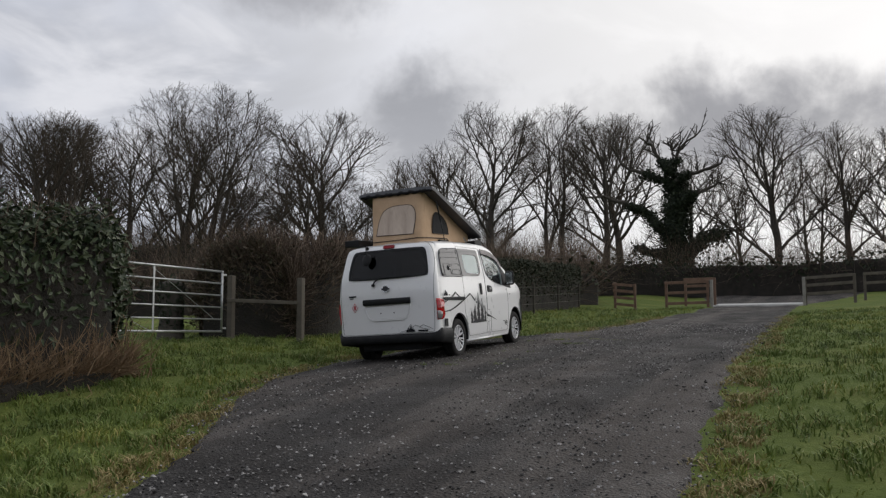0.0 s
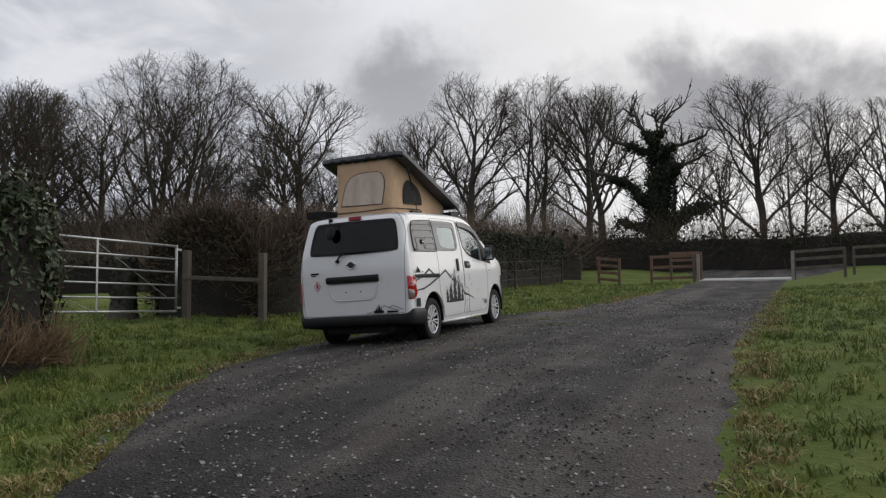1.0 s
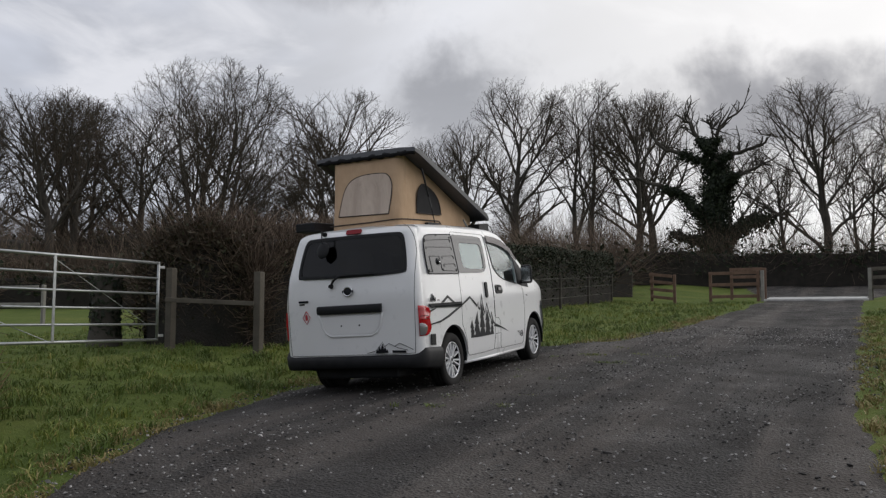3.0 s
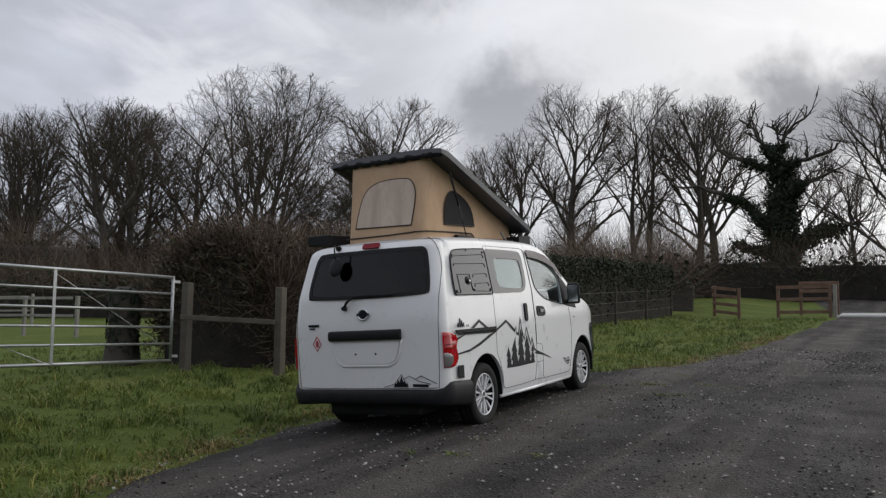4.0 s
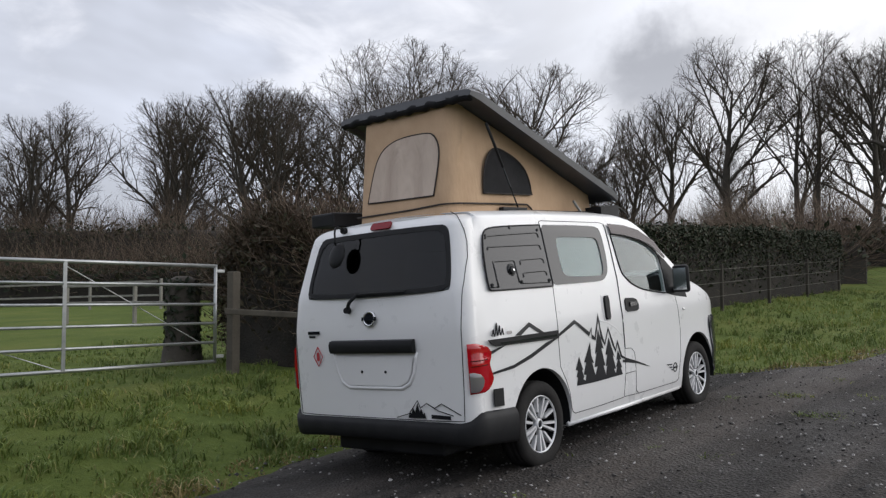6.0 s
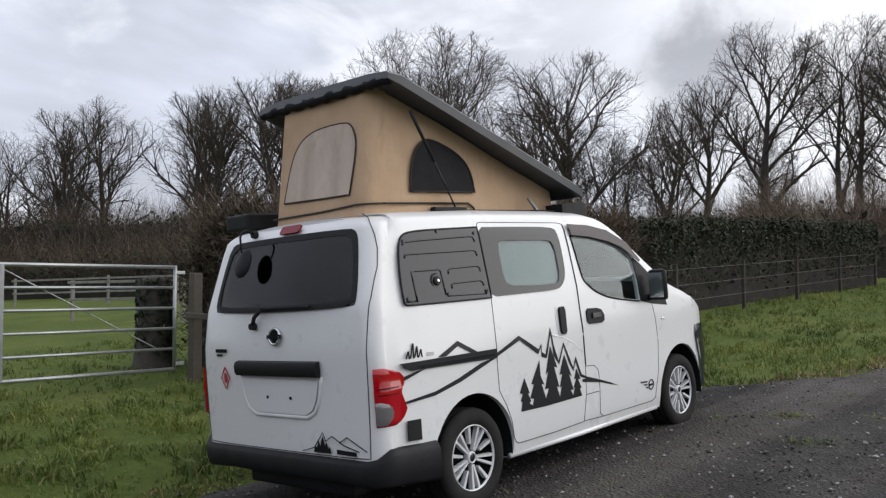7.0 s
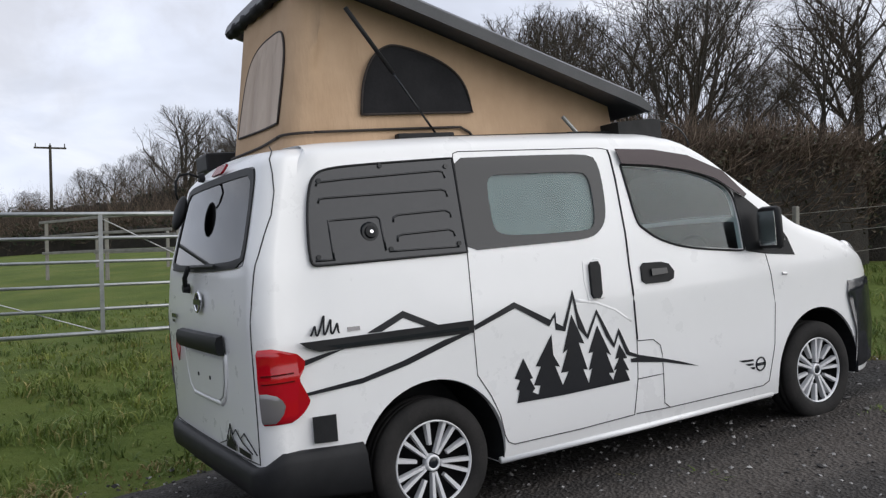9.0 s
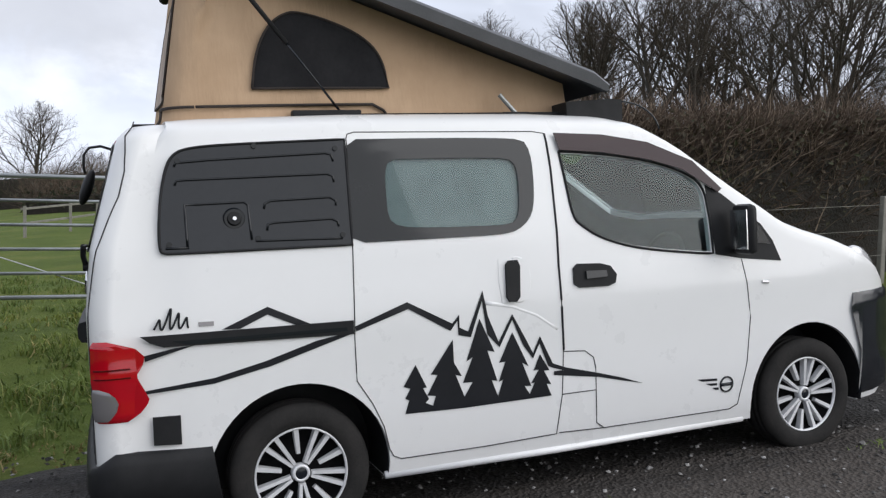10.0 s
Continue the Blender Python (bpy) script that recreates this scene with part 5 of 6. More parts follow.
cord("hazard_diamond", [(-0.545, 0.94), (-0.497, 0.87), (-0.545, 0.80), (-0.593, 0.87), (-0.545, 0.94)], rear_pt, 0.002, 0.004, Mat("red_print", (0.45, 0.05, 0.06), 0.4).m, label="red hazard diamond sticker")
skin("hazard_mark", round_box(-0.560, -0.530, 0.838, 0.902, 0.012, 3), rear_pt, 0.003, bpy.data.materials["red_print"])
skin("tree_graphic", [(0.30, 0.462), (0.318, 0.505), (0.33, 0.49), (0.348, 0.535), (0.362, 0.50), (0.386, 0.565), (0.402, 0.505), (0.418, 0.525), (0.43, 0.49), (0.445, 0.50), (0.452, 0.463)], rear_pt, 0.003, M_BLACK)
cord("mountain_graphic", [(0.20, 0.462), (0.31, 0.49), (0.387, 0.578), (0.41, 0.53), (0.464, 0.562), (0.56, 0.515), (0.68, 0.487)], rear_pt, 0.002, 0.003, M_BLACK)
cord("mountain_graphic", [(0.524, 0.528), (0.589, 0.562), (0.742, 0.492)], rear_pt, 0.002, 0.003, M_BLACK)
skin("name_plate", [(0.50, 0.490), (0.66, 0.484), (0.66, 0.460), (0.50, 0.464)], rear_pt, 0.003, M_BLACK)
skin("high_brake_light", round_box(-0.075, 0.115, 1.752, 1.800, 0.014, 3), rear_pt, 0.012, M_RED_DEEP, thick=0.012, label="red high-level brake light")
bm = bmesh.new()
add_path(bm, [rear_pt(-0.21, 1.195, 0.02), rear_pt(-0.17, 1.25, 0.035), rear_pt(-0.10, 1.30, 0.035)], 0.013)
wiper = part("rear_wiper", bm, M_PLASTIC, van, "black rear wiper", True)
bm = bmesh.new()
add_tube(bm, rear_pt(-0.21, 1.195, 0.0), rear_pt(-0.21, 1.195, 0.035), 0.026, 0.020, 16)
part("pivot", bm, M_PLASTIC, wiper)
bm = bmesh.new()
add_path(bm, [rear_pt(x, 1.303 - 0.01 * abs(x - 0.1), 0.022) for x in np.linspace(-0.13, 0.34, 12)], 0.008)
part("blade", bm, M_PLASTIC, wiper)
# the parking mirror on its bent arm
bm = bmesh.new()
add_tube(bm, rear_pt(-0.36, 1.775, -0.005), rear_pt(-0.36, 1.775, 0.025), 0.028, 0.022, 14)
mirror = part("parking_mirror", bm, M_PLASTIC, van, "black convex parking mirror on a bent arm")
bm = bmesh.new()
add_path(bm, [(-0.36, -0.655, 1.782), (-0.345, -0.71, 1.800), (-0.315, -0.765, 1.790), (-0.30, -0.79, 1.755), (-0.295, -0.795, 1.70), (-0.295, -0.79, 1.66)], 0.007)
part("arm", bm, M_PLASTIC, mirror, smooth=True)
bm = bmesh.new()
bmesh.ops.create_uvsphere(bm, u_segments=18, v_segments=10, radius=1)
bmesh.ops.scale(bm, vec=(0.075, 0.028, 0.095), verts=bm.verts)
bmesh.ops.rotate(bm, matrix=Matrix.Rotation(radians(-20), 3, "X"), verts=bm.verts)
bmesh.ops.translate(bm, vec=(-0.297, -0.785, 1.59), verts=bm.verts)
part("head", bm, M_PLASTIC, mirror, smooth=True)


def strip(name, s0, s1, zs, offs, mat, parent, label="", n=24, edge=None):
    """A band round the rear corner: s along the outline, a section of heights and outsets."""
    bm = bmesh.new()
    rows = []
    for z, o in zip(zs, offs):
        a, b = (s0, s1) if edge is None else edge(z)
        rows.append([bm.verts.new(loop_pt(a + (b - a) * k / n, z, o)) for k in range(n + 1)])
    for r, t in zip(rows, rows[1:]):
        for k in range(n):
            bm.faces.new((r[k], r[k + 1], t[k + 1], t[k]))
    for k in (0, -1):
        if len(rows) > 2:
            bm.faces.new([r[k] for r in rows])
    bmesh.ops.recalc_face_normals(bm, faces=bm.faces)
    ob = part(name, bm, mat, parent, label, True)
    ob.data.set_sharp_from_angle(angle=radians(45))
    return ob


reach = 0.745 + CORNER * math.pi / 2 + 0.34
bm = bmesh.new()
sec = [(0.0, -0.03), (0.02, 0.012), (0.12, 0.030), (0.45, 0.038), (0.80, 0.036), (0.95, 0.020), (1.0, 0.004), (1.0, -0.03)]
cols = []
for k in range(97):
    s = -reach + 2 * reach * k / 96
    top = float(np.interp(abs(s), [0.74, 0.80, 0.88, reach], [0.440, 0.452, 0.500, 0.480]))
    low = float(np.interp(abs(s), [0.5, 0.85, reach], [0.305, 0.29, 0.24]))
    cols.append([bm.verts.new(loop_pt(s, low + (top - low) * f, o)) for f, o in sec])
for a, b in zip(cols, cols[1:]):
    for k in range(len(sec) - 1):
        bm.faces.new((a[k], b[k], b[k + 1], a[k + 1]))
for col in (cols[0], cols[-1]):
    bm.faces.new(col)
bmesh.ops.recalc_face_normals(bm, faces=bm.faces)
bumper = part("rear_bumper", bm, M_PLASTIC, van, "black plastic rear bumper", True)
bumper.data.set_sharp_from_angle(angle=radians(45))
for sgn in (1, -1):
    def red_edge(z):
        wide = float(np.interp(z, [0.62, 0.66, 0.70, 0.735, 0.80, 0.845, 0.875, 0.91, 0.94], [0.955, 1.015, 1.045, 1.03, 1.0, 1.03, 1.035, 1.0, 0.90]))
        return (sgn * 0.815, sgn * (wide - 0.025))
    zs = list(np.linspace(0.622, 0.94, 20))
    lamp = strip("tail_light", 0, 0, zs, [0.002] + [0.016 + 0.006 * math.exp(-((z - 0.80) / 0.05) ** 2) for z in zs[1:-1]] + [0.002], M_RED, van, "red tail light wrapped round the corner", 14, red_edge)
    def clear_edge(z):
        return (sgn * 0.818, sgn * float(np.interp(z, [0.63, 0.66, 0.70, 0.735, 0.752, 0.760], [0.865, 0.895, 0.905, 0.893, 0.870, 0.835])))
    strip("reversing_light", 0, 0, (0.632, 0.645, 0.67, 0.70, 0.725, 0.745, 0.758), (0.018, 0.023, 0.025, 0.026, 0.026, 0.025, 0.020), M_SMOKE, lamp, "smoky clear lower lens", 10, clear_edge)
    for z in (0.792, 0.826):
        strip("lens_band", sgn * 0.83, sgn * 0.955, (z, z + 0.002, z + 0.007, z + 0.009), (0.016, 0.0245, 0.0245, 0.016), M_RED_DARK, lamp, "", 10)
    bm = bmesh.new()
    add_path(bm, [side_pt(0.345 * 1 + 0.02, 0.235, -0.01), side_pt(1.2, 0.225, 0.0), side_pt(2.3, 0.225, -0.01)], 0.018, 8)
    for v in bm.verts:
        v.co.x *= sgn
    part("sill", bm, M_WHITE, van, smooth=True)

# front bumper corner and lamp
for sgn in (1, -1):
    bm = bmesh.new()
    rows = []
    for z, o in ((0.25, 0.0), (0.27, 0.012), (0.5, 0.016), (0.74, 0.014), (0.80, 0.010), (0.82, 0.0)):
        rows.append([])
        for y in np.linspace(3.0, 3.56, 16):
            yy = max(y, float(np.interp(z, [0.5, 0.62, 0.70, 0.82], [3.09, 3.03, 3.015, 3.05])))
            p = side_pt(yy, z, o)
            rows[-1].append(bm.verts.new((sgn * p.x, p.y + o * (yy - 3) * 2, z)))
    for r, t in zip(rows, rows[1:]):
        for k in range(15):
            bm.faces.new((r[k], r[k + 1], t[k + 1], t[k]))
    bmesh.ops.recalc_face_normals(bm, faces=bm.faces)
    part("front_bumper", bm, M_PANEL, van, "dark grey front bumper corner", True)
    lamp_bm = bmesh.new()
    bmesh.ops.create_uvsphere(lamp_bm, u_segments=18, v_segments=10, radius=1)
    bmesh.ops.scale(lamp_bm, vec=(0.05, 0.17, 0.075), verts=lamp_bm.verts)
    bmesh.ops.rotate(lamp_bm, matrix=Matrix.Rotation(radians(-32), 3, "X") @ Matrix.Rotation(radians(18 * sgn), 3, "Z"), verts=lamp_bm.verts)
    bmesh.ops.translate(lamp_bm, vec=(sgn * 0.705, 3.235, 0.965), verts=lamp_bm.verts)
    part("headlight", lamp_bm, M_CLEAR, van, "clear headlight", True)

# door mirrors
for sgn in (1, -1):
    bm = bmesh.new()
    add_box(bm, sgn * 0.945 - 0.08, sgn * 0.945 + 0.08, 2.215, 2.275, 1.085, 1.335, 0.028)
    bmesh.ops.transform(bm, matrix=Matrix.Translation((sgn * 0.955, 2.265, 1.2)) @ Matrix.Rotation(radians(-8 * sgn), 4, "Z") @ Matrix.Translation((-sgn * 0.955, -2.265, -1.2)), verts=bm.verts)
    dm = part("door_mirror", bm, M_PLASTIC, van, "black door mirror", True)
    dm.data.set_sharp_from_angle(angle=radians(45))
    bm = bmesh.new()
    add_box(bm, sgn * 0.945 - 0.06, sgn * 0.945 + 0.06, 2.206, 2.214, 1.112, 1.308)
    part("mirror_glass", bm, M_CHROME, dm, "bright mirror glass")
    bm = bmesh.new()
    add_path(bm, [(sgn * 0.82, 2.31, 1.115), (sgn * 0.88, 2.29, 1.12), (sgn * 0.93, 2.27, 1.13)], 0.028)
    part("stalk", bm, M_PLASTIC, dm)

# wheels
def lathe(profile, n=56):
    bm = bmesh.new()
    rings = [[bm.verts.new((x, r * math.cos(2 * math.pi * k / n), r * math.sin(2 * math.pi * k / n))) for k in range(n)] for x, r in profile]
    for a, b in zip(rings, rings[1:]):
        for k in range(n):
            bm.faces.new((a[k], a[(k + 1) % n], b[(k + 1) % n], b[k]))
    bmesh.ops.recalc_face_normals(bm, faces=bm.faces)
    return bm


def wheel(x, y, sgn, spin):
    w = new("wheel")
    w.parent = van
    w.matrix_basis = pose(x, y, 0.300, 0, 0, 0 if sgn > 0 else 180) @ pose(0, 0, 0, spin, 0, 0)
    t = part("tyre", lathe([(-0.155, 0.19), (-0.165, 0.23), (-0.15, 0.278), (-0.13, 0.294), (-0.10, 0.300), (-0.06, 0.301), (-0.058, 0.296), (-0.052, 0.296), (-0.05, 0.301), (-0.02, 0.302), (-0.018, 0.296), (-0.012, 0.296), (-0.01, 0.302), (0.012, 0.298), (0.028, 0.288), (0.036, 0.272), (0.040, 0.255), (0.041, 0.235), (0.036, 0.215), (0.028, 0.203), (0.018, 0.197), (-0.02, 0.192)]), M_TYRE, w, smooth=True)
    rim = part("rim", lathe([(-0.06, 0.001), (-0.06, 0.10), (-0.05, 0.175), (0.0, 0.190), (0.02, 0.194)]), M_RIM_DARK, w, "dark wheel trim with silver spokes", True)
    part("rim_edge", lathe([(0.016, 0.189), (0.026, 0.191), (0.029, 0.195), (0.027, 0.199), (0.018, 0.201)]), M_RIM, rim, smooth=True)
    part("hub", lathe([(-0.02, 0.040), (0.012, 0.038), (0.017, 0.034), (0.018, 0.027), (0.014, 0.025)], 28), M_RIM, rim, smooth=True)
    part("cap", lathe([(0.012, 0.027), (0.015, 0.018), (0.016, 0.001)], 24), M_PANEL, rim, smooth=True)
    bm = bmesh.new()
    spoke_verts = [(-0.0088, 0.045), (0.0088, 0.045), (0.0128, 0.19), (-0.0128, 0.19)]
    lo = [bm.verts.new((-0.012, a * 0.9, b)) for a, b in spoke_verts]
    hi = [bm.verts.new((0.012 + 0.008 * (b > 0.1), a * 0.72, b)) for a, b in spoke_verts]
    bm.faces.new(hi)
    for k in range(4):
        bm.faces.new((lo[k], lo[(k + 1) % 4], hi[(k + 1) % 4], hi[k]))
    bmesh.ops.recalc_face_normals(bm, faces=bm.faces)
    me = bpy.data.meshes.new("spoke")
    bm.to_mesh(me)
    bm.free()
    me.materials.append(M_RIM)
    for k in range(5):
        for d, short in ((0, True), (27.5, False), (44.5, False)):
            o = piece("spoke", me, rim, pose(0, 0, 0, k * 72 + d, 0, 0))
            if short:
                o.matrix_basis = pose(0, 0, 0, k * 72 + d, 0, 0) @ Matrix.Translation((0, 0, 0.052)) @ Matrix.Diagonal((1, 1.15, 0.728, 1))
    return w


for x, y, sgn, spin in ((0.785, 0, 1, 4), (0.785, 2.725, 1, 25), (-0.785, 0, -1, 40), (-0.785, 2.725, -1, 60)):
    wheel(x, y, sgn, spin)
    bm = bmesh.new()
    arc = [(0.383 * math.cos(radians(a)), 0.383 * math.sin(radians(a))) for a in range(-12, 193, 8)]
    for xa, xb in ((0.50, 0.815),):
        one = [bm.verts.new((sgn * xa, y + c, 0.305 + s)) for c, s in arc]
        two = [bm.verts.new((sgn * xb, y + c, 0.305 + s)) for c, s in arc]
        for k in range(len(arc) - 1):
            bm.faces.new((one[k], one[k + 1], two[k + 1], two[k]))
        bm.faces.new(one)
    part("wheel_arch_liner", bm, M_PLASTIC, van, smooth=False)

# inside
def van_box(name, x0, x1, y0, y1, z0, z1, bevel, mat, parent=None, m=None):
    bm = bmesh.new()
    add_box(bm, x0, x1, y0, y1, z0, z1, bevel, m)
    return part(name, bm, mat, parent or van)


van_box("cab_floor", -0.48, 0.48, -0.72, 2.9, 0.36, 0.42, 0.01, M_INSIDE)
van_box("underbody", -0.50, 0.50, -0.70, 3.2, 0.19, 0.42, 0.02, M_PLASTIC)
van_box("dashboard", -0.74, 0.74, 2.25, 2.75, 0.75, 1.06, 0.08, M_INSIDE)
van_box("cabinet", -0.74, -0.25, -0.55, 1.1, 0.42, 1.15, 0.02, M_SEAT)
for x in (-0.40, 0.40):
    seat = van_box("seat", x - 0.24, x + 0.24, 1.45, 1.95, 0.60, 0.78, 0.06, M_SEAT)
    back = van_box("backrest", x - 0.23, x + 0.23, -0.06, 0.06, 0, 0.62, 0.05, M_SEAT, seat)
    back.matrix_basis = pose(0, 1.42, 0.74, 14, 0, 0)
    rest = van_box("headrest", x - 0.13, x + 0.13, -0.05, 0.05, 0.66, 0.84, 0.04, M_SEAT, seat)
    rest.matrix_basis = pose(0, 1.42, 0.74, 14, 0, 0)
bm = bmesh.new()
ring = [Vector((0.40 + 0.18 * math.cos(a), 2.12 + 0.07 * math.sin(a), 1.02 + 0.17 * math.sin(a))) for a in np.linspace(0, 6.2832, 28)]
add_path(bm, ring, 0.014)
add_tube(bm, (0.40, 2.12, 1.02), (0.40, 2.35, 0.95), 0.04)
part("steering_wheel", bm, M_PLASTIC, van, smooth=True)

# pop-up roof
pop = new("pop_up_roof")
pop.parent = van
tagged(pop, "raised pop-up roof with beige canvas sides and grey shell")
TENT_L, TENT_R = -0.40, 0.53


def under(y):
    return 2.635 - (y + 0.35) * 0.3405


def tent_rear_y(z):
    return -0.445 + (z - 1.83) * 0.17


def tent_pt(u, z, off=0.0):
    """Right wall: u along y."""
    return Vector((TENT_R - 0.035 + 0.012 * math.sin((u + 0.2) * 3.0) - 0.02 * (z - 1.85) + off, u, z))


def tent_back(x, z, off=0.0):
    return Vector((x, tent_rear_y(z) - off + 0.008 * math.sin(x * 7 + 1), z))


bm = bmesh.new()
nu, nz = 26, 12
plan = []
for k in range(10):
    plan.append(("b", TENT_L + 0.05 + (TENT_R - TENT_L - 0.185) * k / 9))
for a in (22.5, 45, 67.5):
    plan.append(("c", a))
for k in range(nu):
    plan.append(("r", -0.34 + 1.86 * k / (nu - 1)))
for k in range(5):
    plan.append(("f", TENT_R - 0.05 - (TENT_R - TENT_L - 0.1) * k / 4))
for k in range(nu):
    plan.append(("l", 1.50 - 1.84 * k / (nu - 1)))
rng = random.Random(2)
cols = []
for kind, v in plan:
    col = []
    for j in range(nz + 1):
        f = j / nz
        if kind == "b":
            z = 1.80 + (under(-0.3) - 1.80) * f
            p = tent_back(v, z)
        elif kind == "c":
            z = 1.80 + (under(-0.3) - 1.80) * f
            a = radians(v)
            p = Vector((TENT_R - 0.035 - 0.10 + 0.10 * math.sin(a) - 0.02 * (z - 1.85), tent_rear_y(z) + 0.12 - 0.12 * math.cos(a), z))
        elif kind == "r":
            y = v
            z = 1.80 + (max(1.86, under(y)) - 1.80) * f
            p = tent_pt(max(y, tent_rear_y(z) + 0.12), z)
            p.x += 0.010 * noise.noise(Vector((y * 3, z * 3, 0)))
        elif kind == "f":
            z = 1.80 + 0.09 * f
            p = Vector((v, 1.53, z))
        else:
            z = 1.80 + (max(1.86, under(v)) - 1.80) * f
            p = Vector((TENT_L, v + (0.10 * (z - 1.9) if v < -0.3 else 0), z))
        col.append(bm.verts.new(p))
    cols.append(col)
for a, b in zip(cols, cols[1:] + cols[:1]):
    for j in range(nz):
        bm.faces.new((a[j], b[j], b[j + 1], a[j + 1]))
bmesh.ops.recalc_face_normals(bm, faces=bm.faces)
tent = part("canvas_wall", bm, M_CANVAS, pop, "beige canvas tent wall", True)

TENT_WIN = [(-0.063, 1.964), (-0.042, 2.109), (0.010, 2.230), (0.082, 2.295), (0.160, 2.313), (0.354, 2.257), (0.485, 2.185), (0.548, 2.097), (0.571, 1.968)]
TENT_REAR = [(-0.285, 1.970), (0.350, 1.955), (0.390, 2.198), (0.385, 2.307), (0.341, 2.387), (0.276, 2.423), (0.020, 2.428), (-0.126, 2.389), (-0.204, 2.308), (-0.246, 2.186)]
TENT_WIN, TENT_REAR = eased(TENT_WIN), eased(TENT_REAR)
w = skin("mesh_window", TENT_WIN, tent_pt, 0.014, M_MESH, pop, 0.004, "dark mesh side window")
cord("window_piping", TENT_WIN + TENT_WIN[:1], tent_pt, 0.016, 0.006, M_PIPING, w)
w = skin("rear_flap", TENT_REAR, tent_back, 0.006, M_BLINDS, pop, 0.004, "closed grey flap over the rear tent window", 0.04)
cord("flap_piping", TENT_REAR + TENT_REAR[:1], tent_back, 0.007, 0.006, M_PIPING, w)
cord("piping", [(-0.31, 1.886), (0.015, 1.889), (0.486, 1.892), (0.540, 1.863), (0.560, 1.832)], tent_pt, 0.014, 0.007, M_PIPING, pop)
cord("piping", [(-0.39, 1.872), (0.10, 1.876), (0.395, 1.884)], tent_back, 0.008, 0.007, M_PIPING, pop)
bm = bmesh.new()
add_path(bm, [(TENT_R - 0.135 + 0.112 * math.sin(a), tent_rear_y(1.885) + 0.12 - 0.132 * math.cos(a), 1.885) for a in np.linspace(0, math.pi / 2, 9)], 0.007, 6)
part("piping", bm, M_PIPING, pop, smooth=True)

# roof shell: a shallow tray, thicker at its rim
bm = bmesh.new()
slope = math.atan(0.3405)
ln = 2.135
sec = [(-0.65, -0.062), (-0.655, -0.008), (-0.63, 0.012), (-0.45, 0.03), (0.0, 0.036), (0.45, 0.03), (0.63, 0.012), (0.655, -0.008), (0.65, -0.062), (0.62, -0.062), (0.60, -0.03), (-0.60, -0.03), (-0.62, -0.062)]
rings = []
for v in np.linspace(0, ln, 22):
    end = min(v, ln - v)
    inn = 1 - 0.02 * max(0, 1 - end / 0.08)
    dz = -0.025 * max(0, 1 - end / 0.06)
    rings.append([bm.verts.new((a * inn, v, b + (dz if b > -0.05 else 0))) for a, b in sec])
for a, b in zip(rings, rings[1:]):
    for k in range(len(sec)):
        j = (k + 1) % len(sec)
        bm.faces.new((a[k], a[j], b[j], b[k]))
for r in (rings[0], rings[-1]):
    bm.faces.new(r)
bmesh.ops.recalc_face_normals(bm, faces=bm.faces)
shell = part("roof_shell", bm, M_ROOF, pop, "dark grey roof shell", True)
shell.data.set_sharp_from_angle(angle=radians(40))
shell.matrix_basis = Matrix.Translation((0.048, -0.345, 2.674)) @ Matrix.Rotation(-slope, 4, "X")
bm = bmesh.new()
add_path(bm, [(-0.585 + 1.25 * k / 24, -0.335 + 0.006 * math.sin(k * 1.7), 2.615 + 0.008 * math.sin(k * 2.3)) for k in range(25)], 0.030, 10)
part("rear_lip", bm, M_MESH, pop, "dark folded fabric along the rear lip", True)
bm = bmesh.new()
add_path(bm, [(0.655, -0.16, 2.44), (0.60, 0.085, 2.15)], 0.011, 8)
strut = part("gas_strut", bm, M_PLASTIC, pop, smooth=True)
bm = bmesh.new()
add_path(bm, [(0.60, 0.085, 2.15), (0.545, 0.325, 1.855)], 0.006, 8)
part("rod", bm, M_PANEL, strut, "thin steel piston rod", True)
bm = bmesh.new()
add_path(bm, [(0.575, 1.20, 1.835), (0.56, 1.12, 1.93)], 0.011, 8)
part("front_hinge", bm, M_GALV, pop)
bm = bmesh.new()
add_box(bm, 0.52, 0.565, 0.10, 0.42, 1.835, 1.862, 0.006)
add_box(bm, 0.53, 0.56, 0.42, 1.62, 1.828, 1.845, 0.004)
part("side_rail", bm, M_PLASTIC, pop)
bm = bmesh.new()
add_box(bm, 0.50, 0.60, 1.12, 1.26, 1.828, 1.842, 0.004)
part("hinge_foot", bm, M_PLASTIC, pop)
pr = prism([(1.45, 1.80), (1.74, 1.79), (1.77, 1.79), (1.77, 1.895), (1.70, 1.90), (1.45, 1.885)], 0, -0.56, 0.63)
fairing = part("front_fairing", pr, M_PLASTIC, pop, "black fairing below the roof's front edge")
bm = bmesh.new()
add_path(bm, [(0.60, 1.77 + 0.24 * math.sin(a), 1.80 - 0.075 + 0.165 * math.cos(a)) for a in np.linspace(0.0, 1.45, 12)], 0.005, 8)
part("lip", bm, M_PANEL, fairing, "thin curved fairing lip", True)
bm = bmesh.new()
add_box(bm, -0.80, -0.55, -0.55, 1.7, 1.83, 1.935, 0.015)
part("awning_box", bm, M_PLASTIC, van, "black awning box along the roof edge")


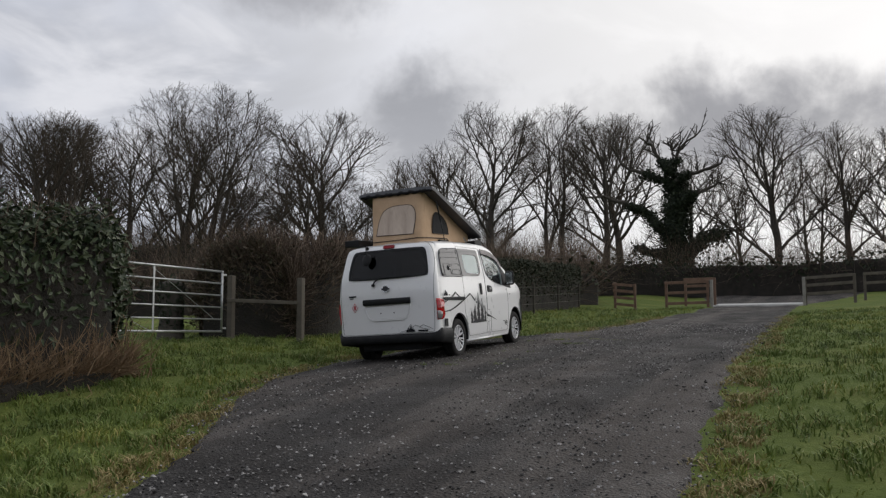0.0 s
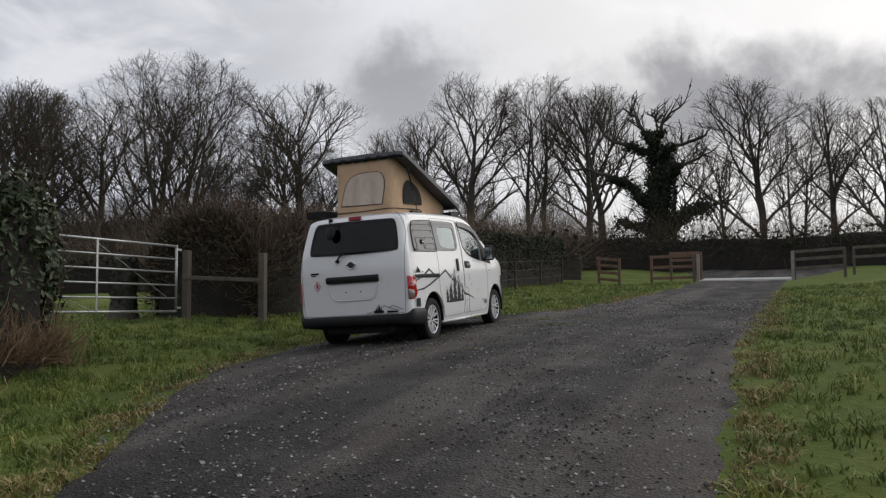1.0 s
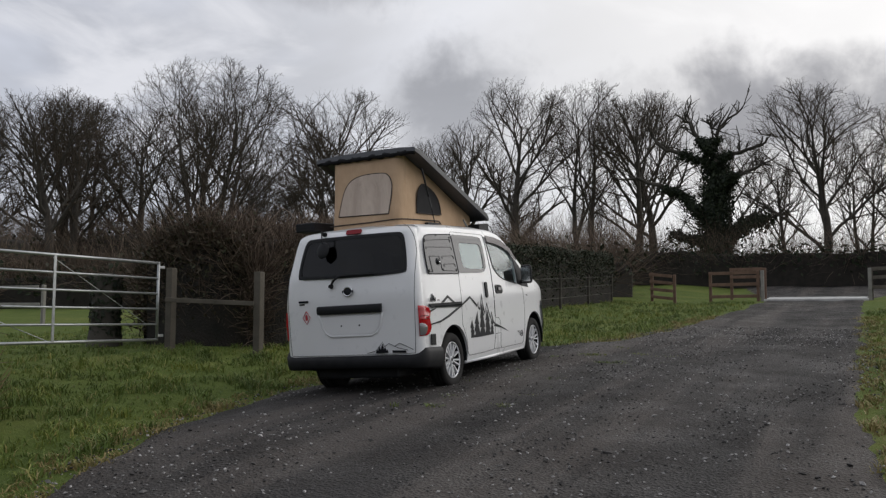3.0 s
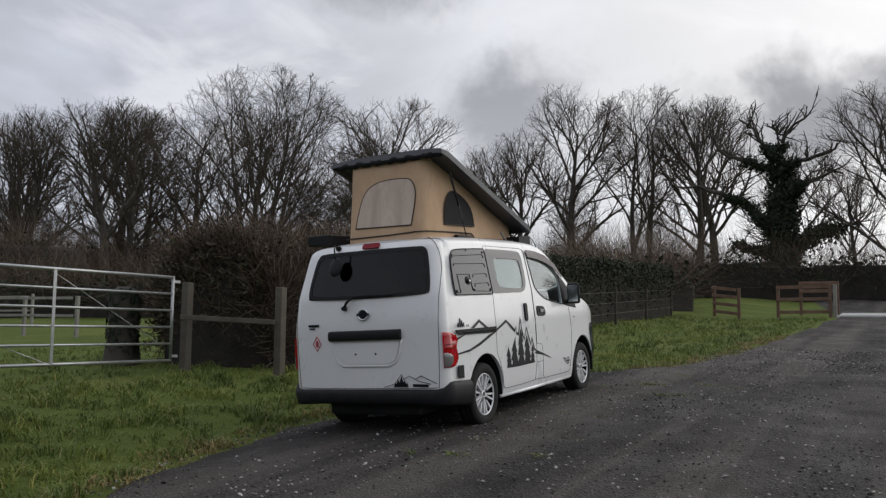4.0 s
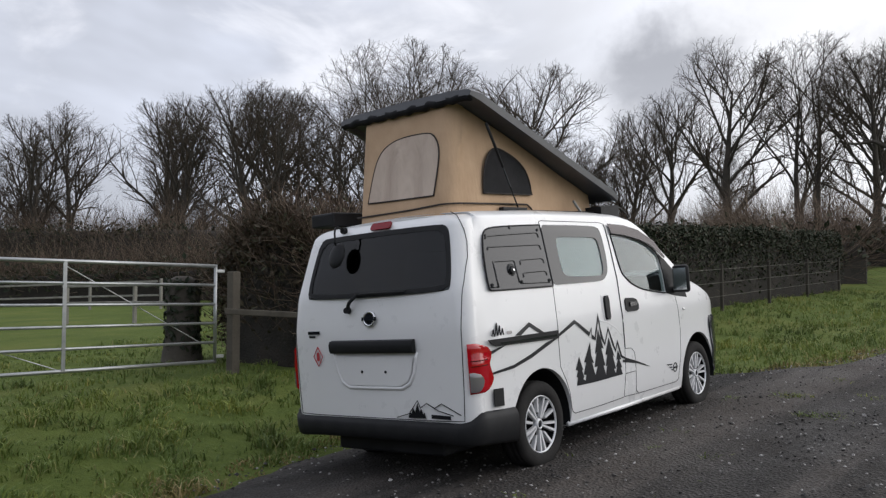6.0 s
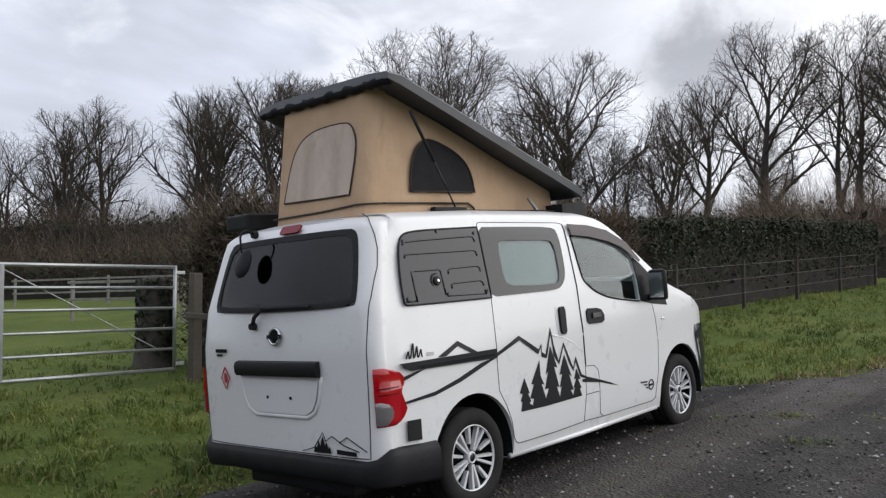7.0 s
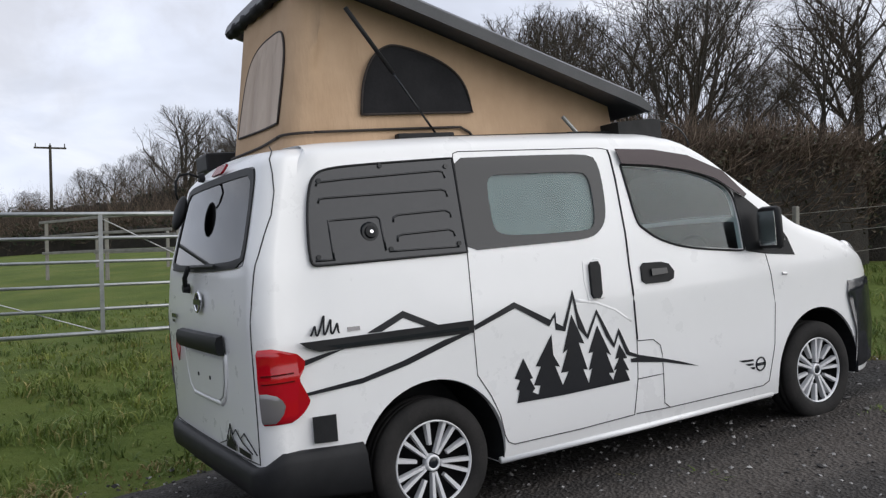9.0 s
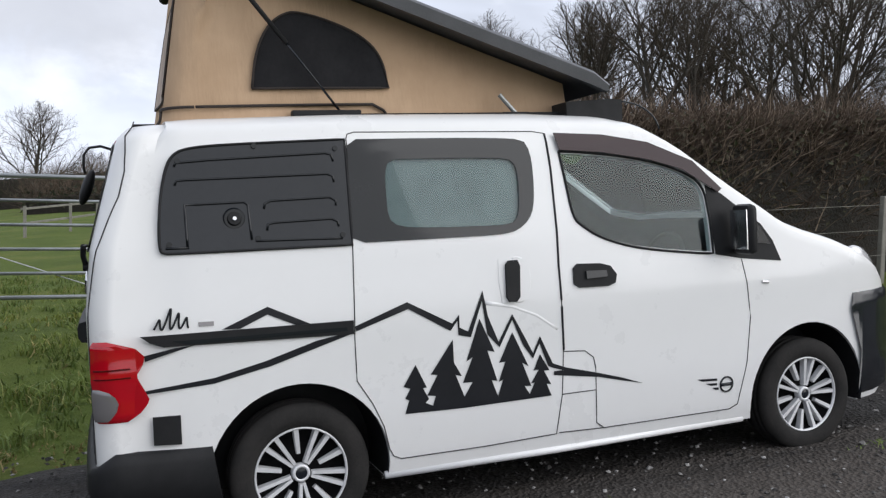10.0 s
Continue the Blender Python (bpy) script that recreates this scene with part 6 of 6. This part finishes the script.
# ---- grass, stones ----
def blades(name, n, x0, x1, y0, y1, keep, low, high, mat, label, seed, wide=0.007):
    """Grass blades, thicker where it grows in clumps."""
    rng = random.Random(seed)
    verts, faces = [], []
    made = 0
    while made < n:
        x, y = rng.uniform(x0, x1), y0 + (y1 - y0) * rng.random() ** 1.5
        if not keep(x, y):
            continue
        clump = noise.noise(Vector((x * 2.2, y * 2.2, seed)))
        if rng.random() > 0.65 + clump:
            continue
        made += 5
        g = spot(x, y, -0.01)
        for _ in range(5):
            p = g + Vector((rng.gauss(0, 0.025), rng.gauss(0, 0.025), 0))
            h = (low + (high - low) * rng.random()) * (1 + 1.3 * clump)
            a = rng.uniform(0, 6.283)
            side = Vector((math.cos(a), math.sin(a), 0)) * wide
            tip = Vector((rng.gauss(0, 0.75), rng.gauss(0, 0.75), 0)) * h
            i = len(verts)
            mid = p + tip * 0.3 + Vector((0, 0, h * 0.65))
            verts += [p - side, p + side, mid + side * 0.7, mid - side * 0.7, p + tip + Vector((0, 0, h * 0.9))]
            faces += [(i, i + 1, i + 2, i + 3), (i + 3, i + 2, i + 4)]
    return tagged(new(name, mesh(name, verts, faces, mat)), label, "grass", kind="stuff")


def off_road(x, y):
    return x < road_left(y) - 0.04 or x > road_right(y) + 0.04


def at_edge(x, y):
    a, b = road_left(y), road_right(y)
    w = 0.25 * noise.noise(Vector((x * 1.1, y * 1.1, 8)))
    return a - 0.42 - w < x < a + 0.14 + w or b - 0.12 - w < x < b + 0.34 + w


blades("verge_grass", 42000, -4.5, 2.4, -9.5, 4.6, lambda x, y: x < road_left(y) - 0.05, 0.03, 0.11, M_BLADE, "rough green grass of the verge beside the track", 41)
blades("field_grass", 46000, 4.9, 10.5, -9.5, 18, lambda x, y: x > road_right(y) + 0.05, 0.03, 0.10, M_BLADE, "tussocky green grass beside the track", 42)
blades("verge_grass", 22000, -3.6, 2.0, 4.0, 24, lambda x, y: x < road_left(y) - 0.05, 0.04, 0.12, M_BLADE, "rough green grass between track and hedge", 43)
blades("field_grass", 14000, -11, -4.4, -3, 7, lambda x, y: True, 0.03, 0.09, M_BLADE, "short green grass of the field", 44)
blades("dry_grass", 20000, -1.9, 5.8, -9.5, 14, at_edge, 0.02, 0.07, M_DRY, "withered yellow grass along the track's edge", 45)
blades("weed_tuft", 700, 0.9, 2.2, -1.6, 1.4, lambda x, y: noise.noise(Vector((x * 3.1, y * 3.1, 77))) > 0.28, 0.02, 0.06, M_BLADE, "small weeds growing through the gravel", 46)
blades("weed_tuft", 2600, 0.7, 2.9, 2.3, 5.2, lambda x, y: x > 0.95 and noise.noise(Vector((x * 2.3, y * 2.3, 31))) > 0.12, 0.015, 0.05, M_BLADE, "small weeds and moss beside the gravel track", 47)


def chips(n, seed):
    rng = random.Random(seed)
    verts, faces = [], []
    while len(faces) < n * 8:
        y = -10 + 20 * rng.random() ** 1.3
        x = rng.uniform(road_left(y) - 0.1, road_right(y) + 0.1)
        if rng.random() > 0.55 + 0.8 * noise.noise(Vector((x * 0.9, y * 0.35, 3))):
            continue
        s = rng.uniform(0.006, 0.016) * (1.7 if rng.random() < 0.06 else 1)
        g = spot(x, y, 0.03 + s * 0.25)
        q = Euler((rng.uniform(-0.5, 0.5), rng.uniform(-0.5, 0.5), rng.uniform(0, 6.28))).to_matrix()
        i = len(verts)
        for v in ((1, 0, 0), (0, 0.8, 0), (-1.1, 0, 0), (0, -0.9, 0), (0, 0, 0.6), (0, 0, -0.6)):
            verts.append(g + q @ (Vector(v) * s * rng.uniform(0.8, 1.2)))
        faces += [(i + a, i + (a + 1) % 4, i + 4) for a in range(4)] + [(i + (a + 1) % 4, i + a, i + 5) for a in range(4)]
    return tagged(new("loose_stones", mesh("loose_stones", verts, faces, M_STONE)), "loose dark grey stone chips on the track", "stones", kind="stuff")


chips(14000, 51)
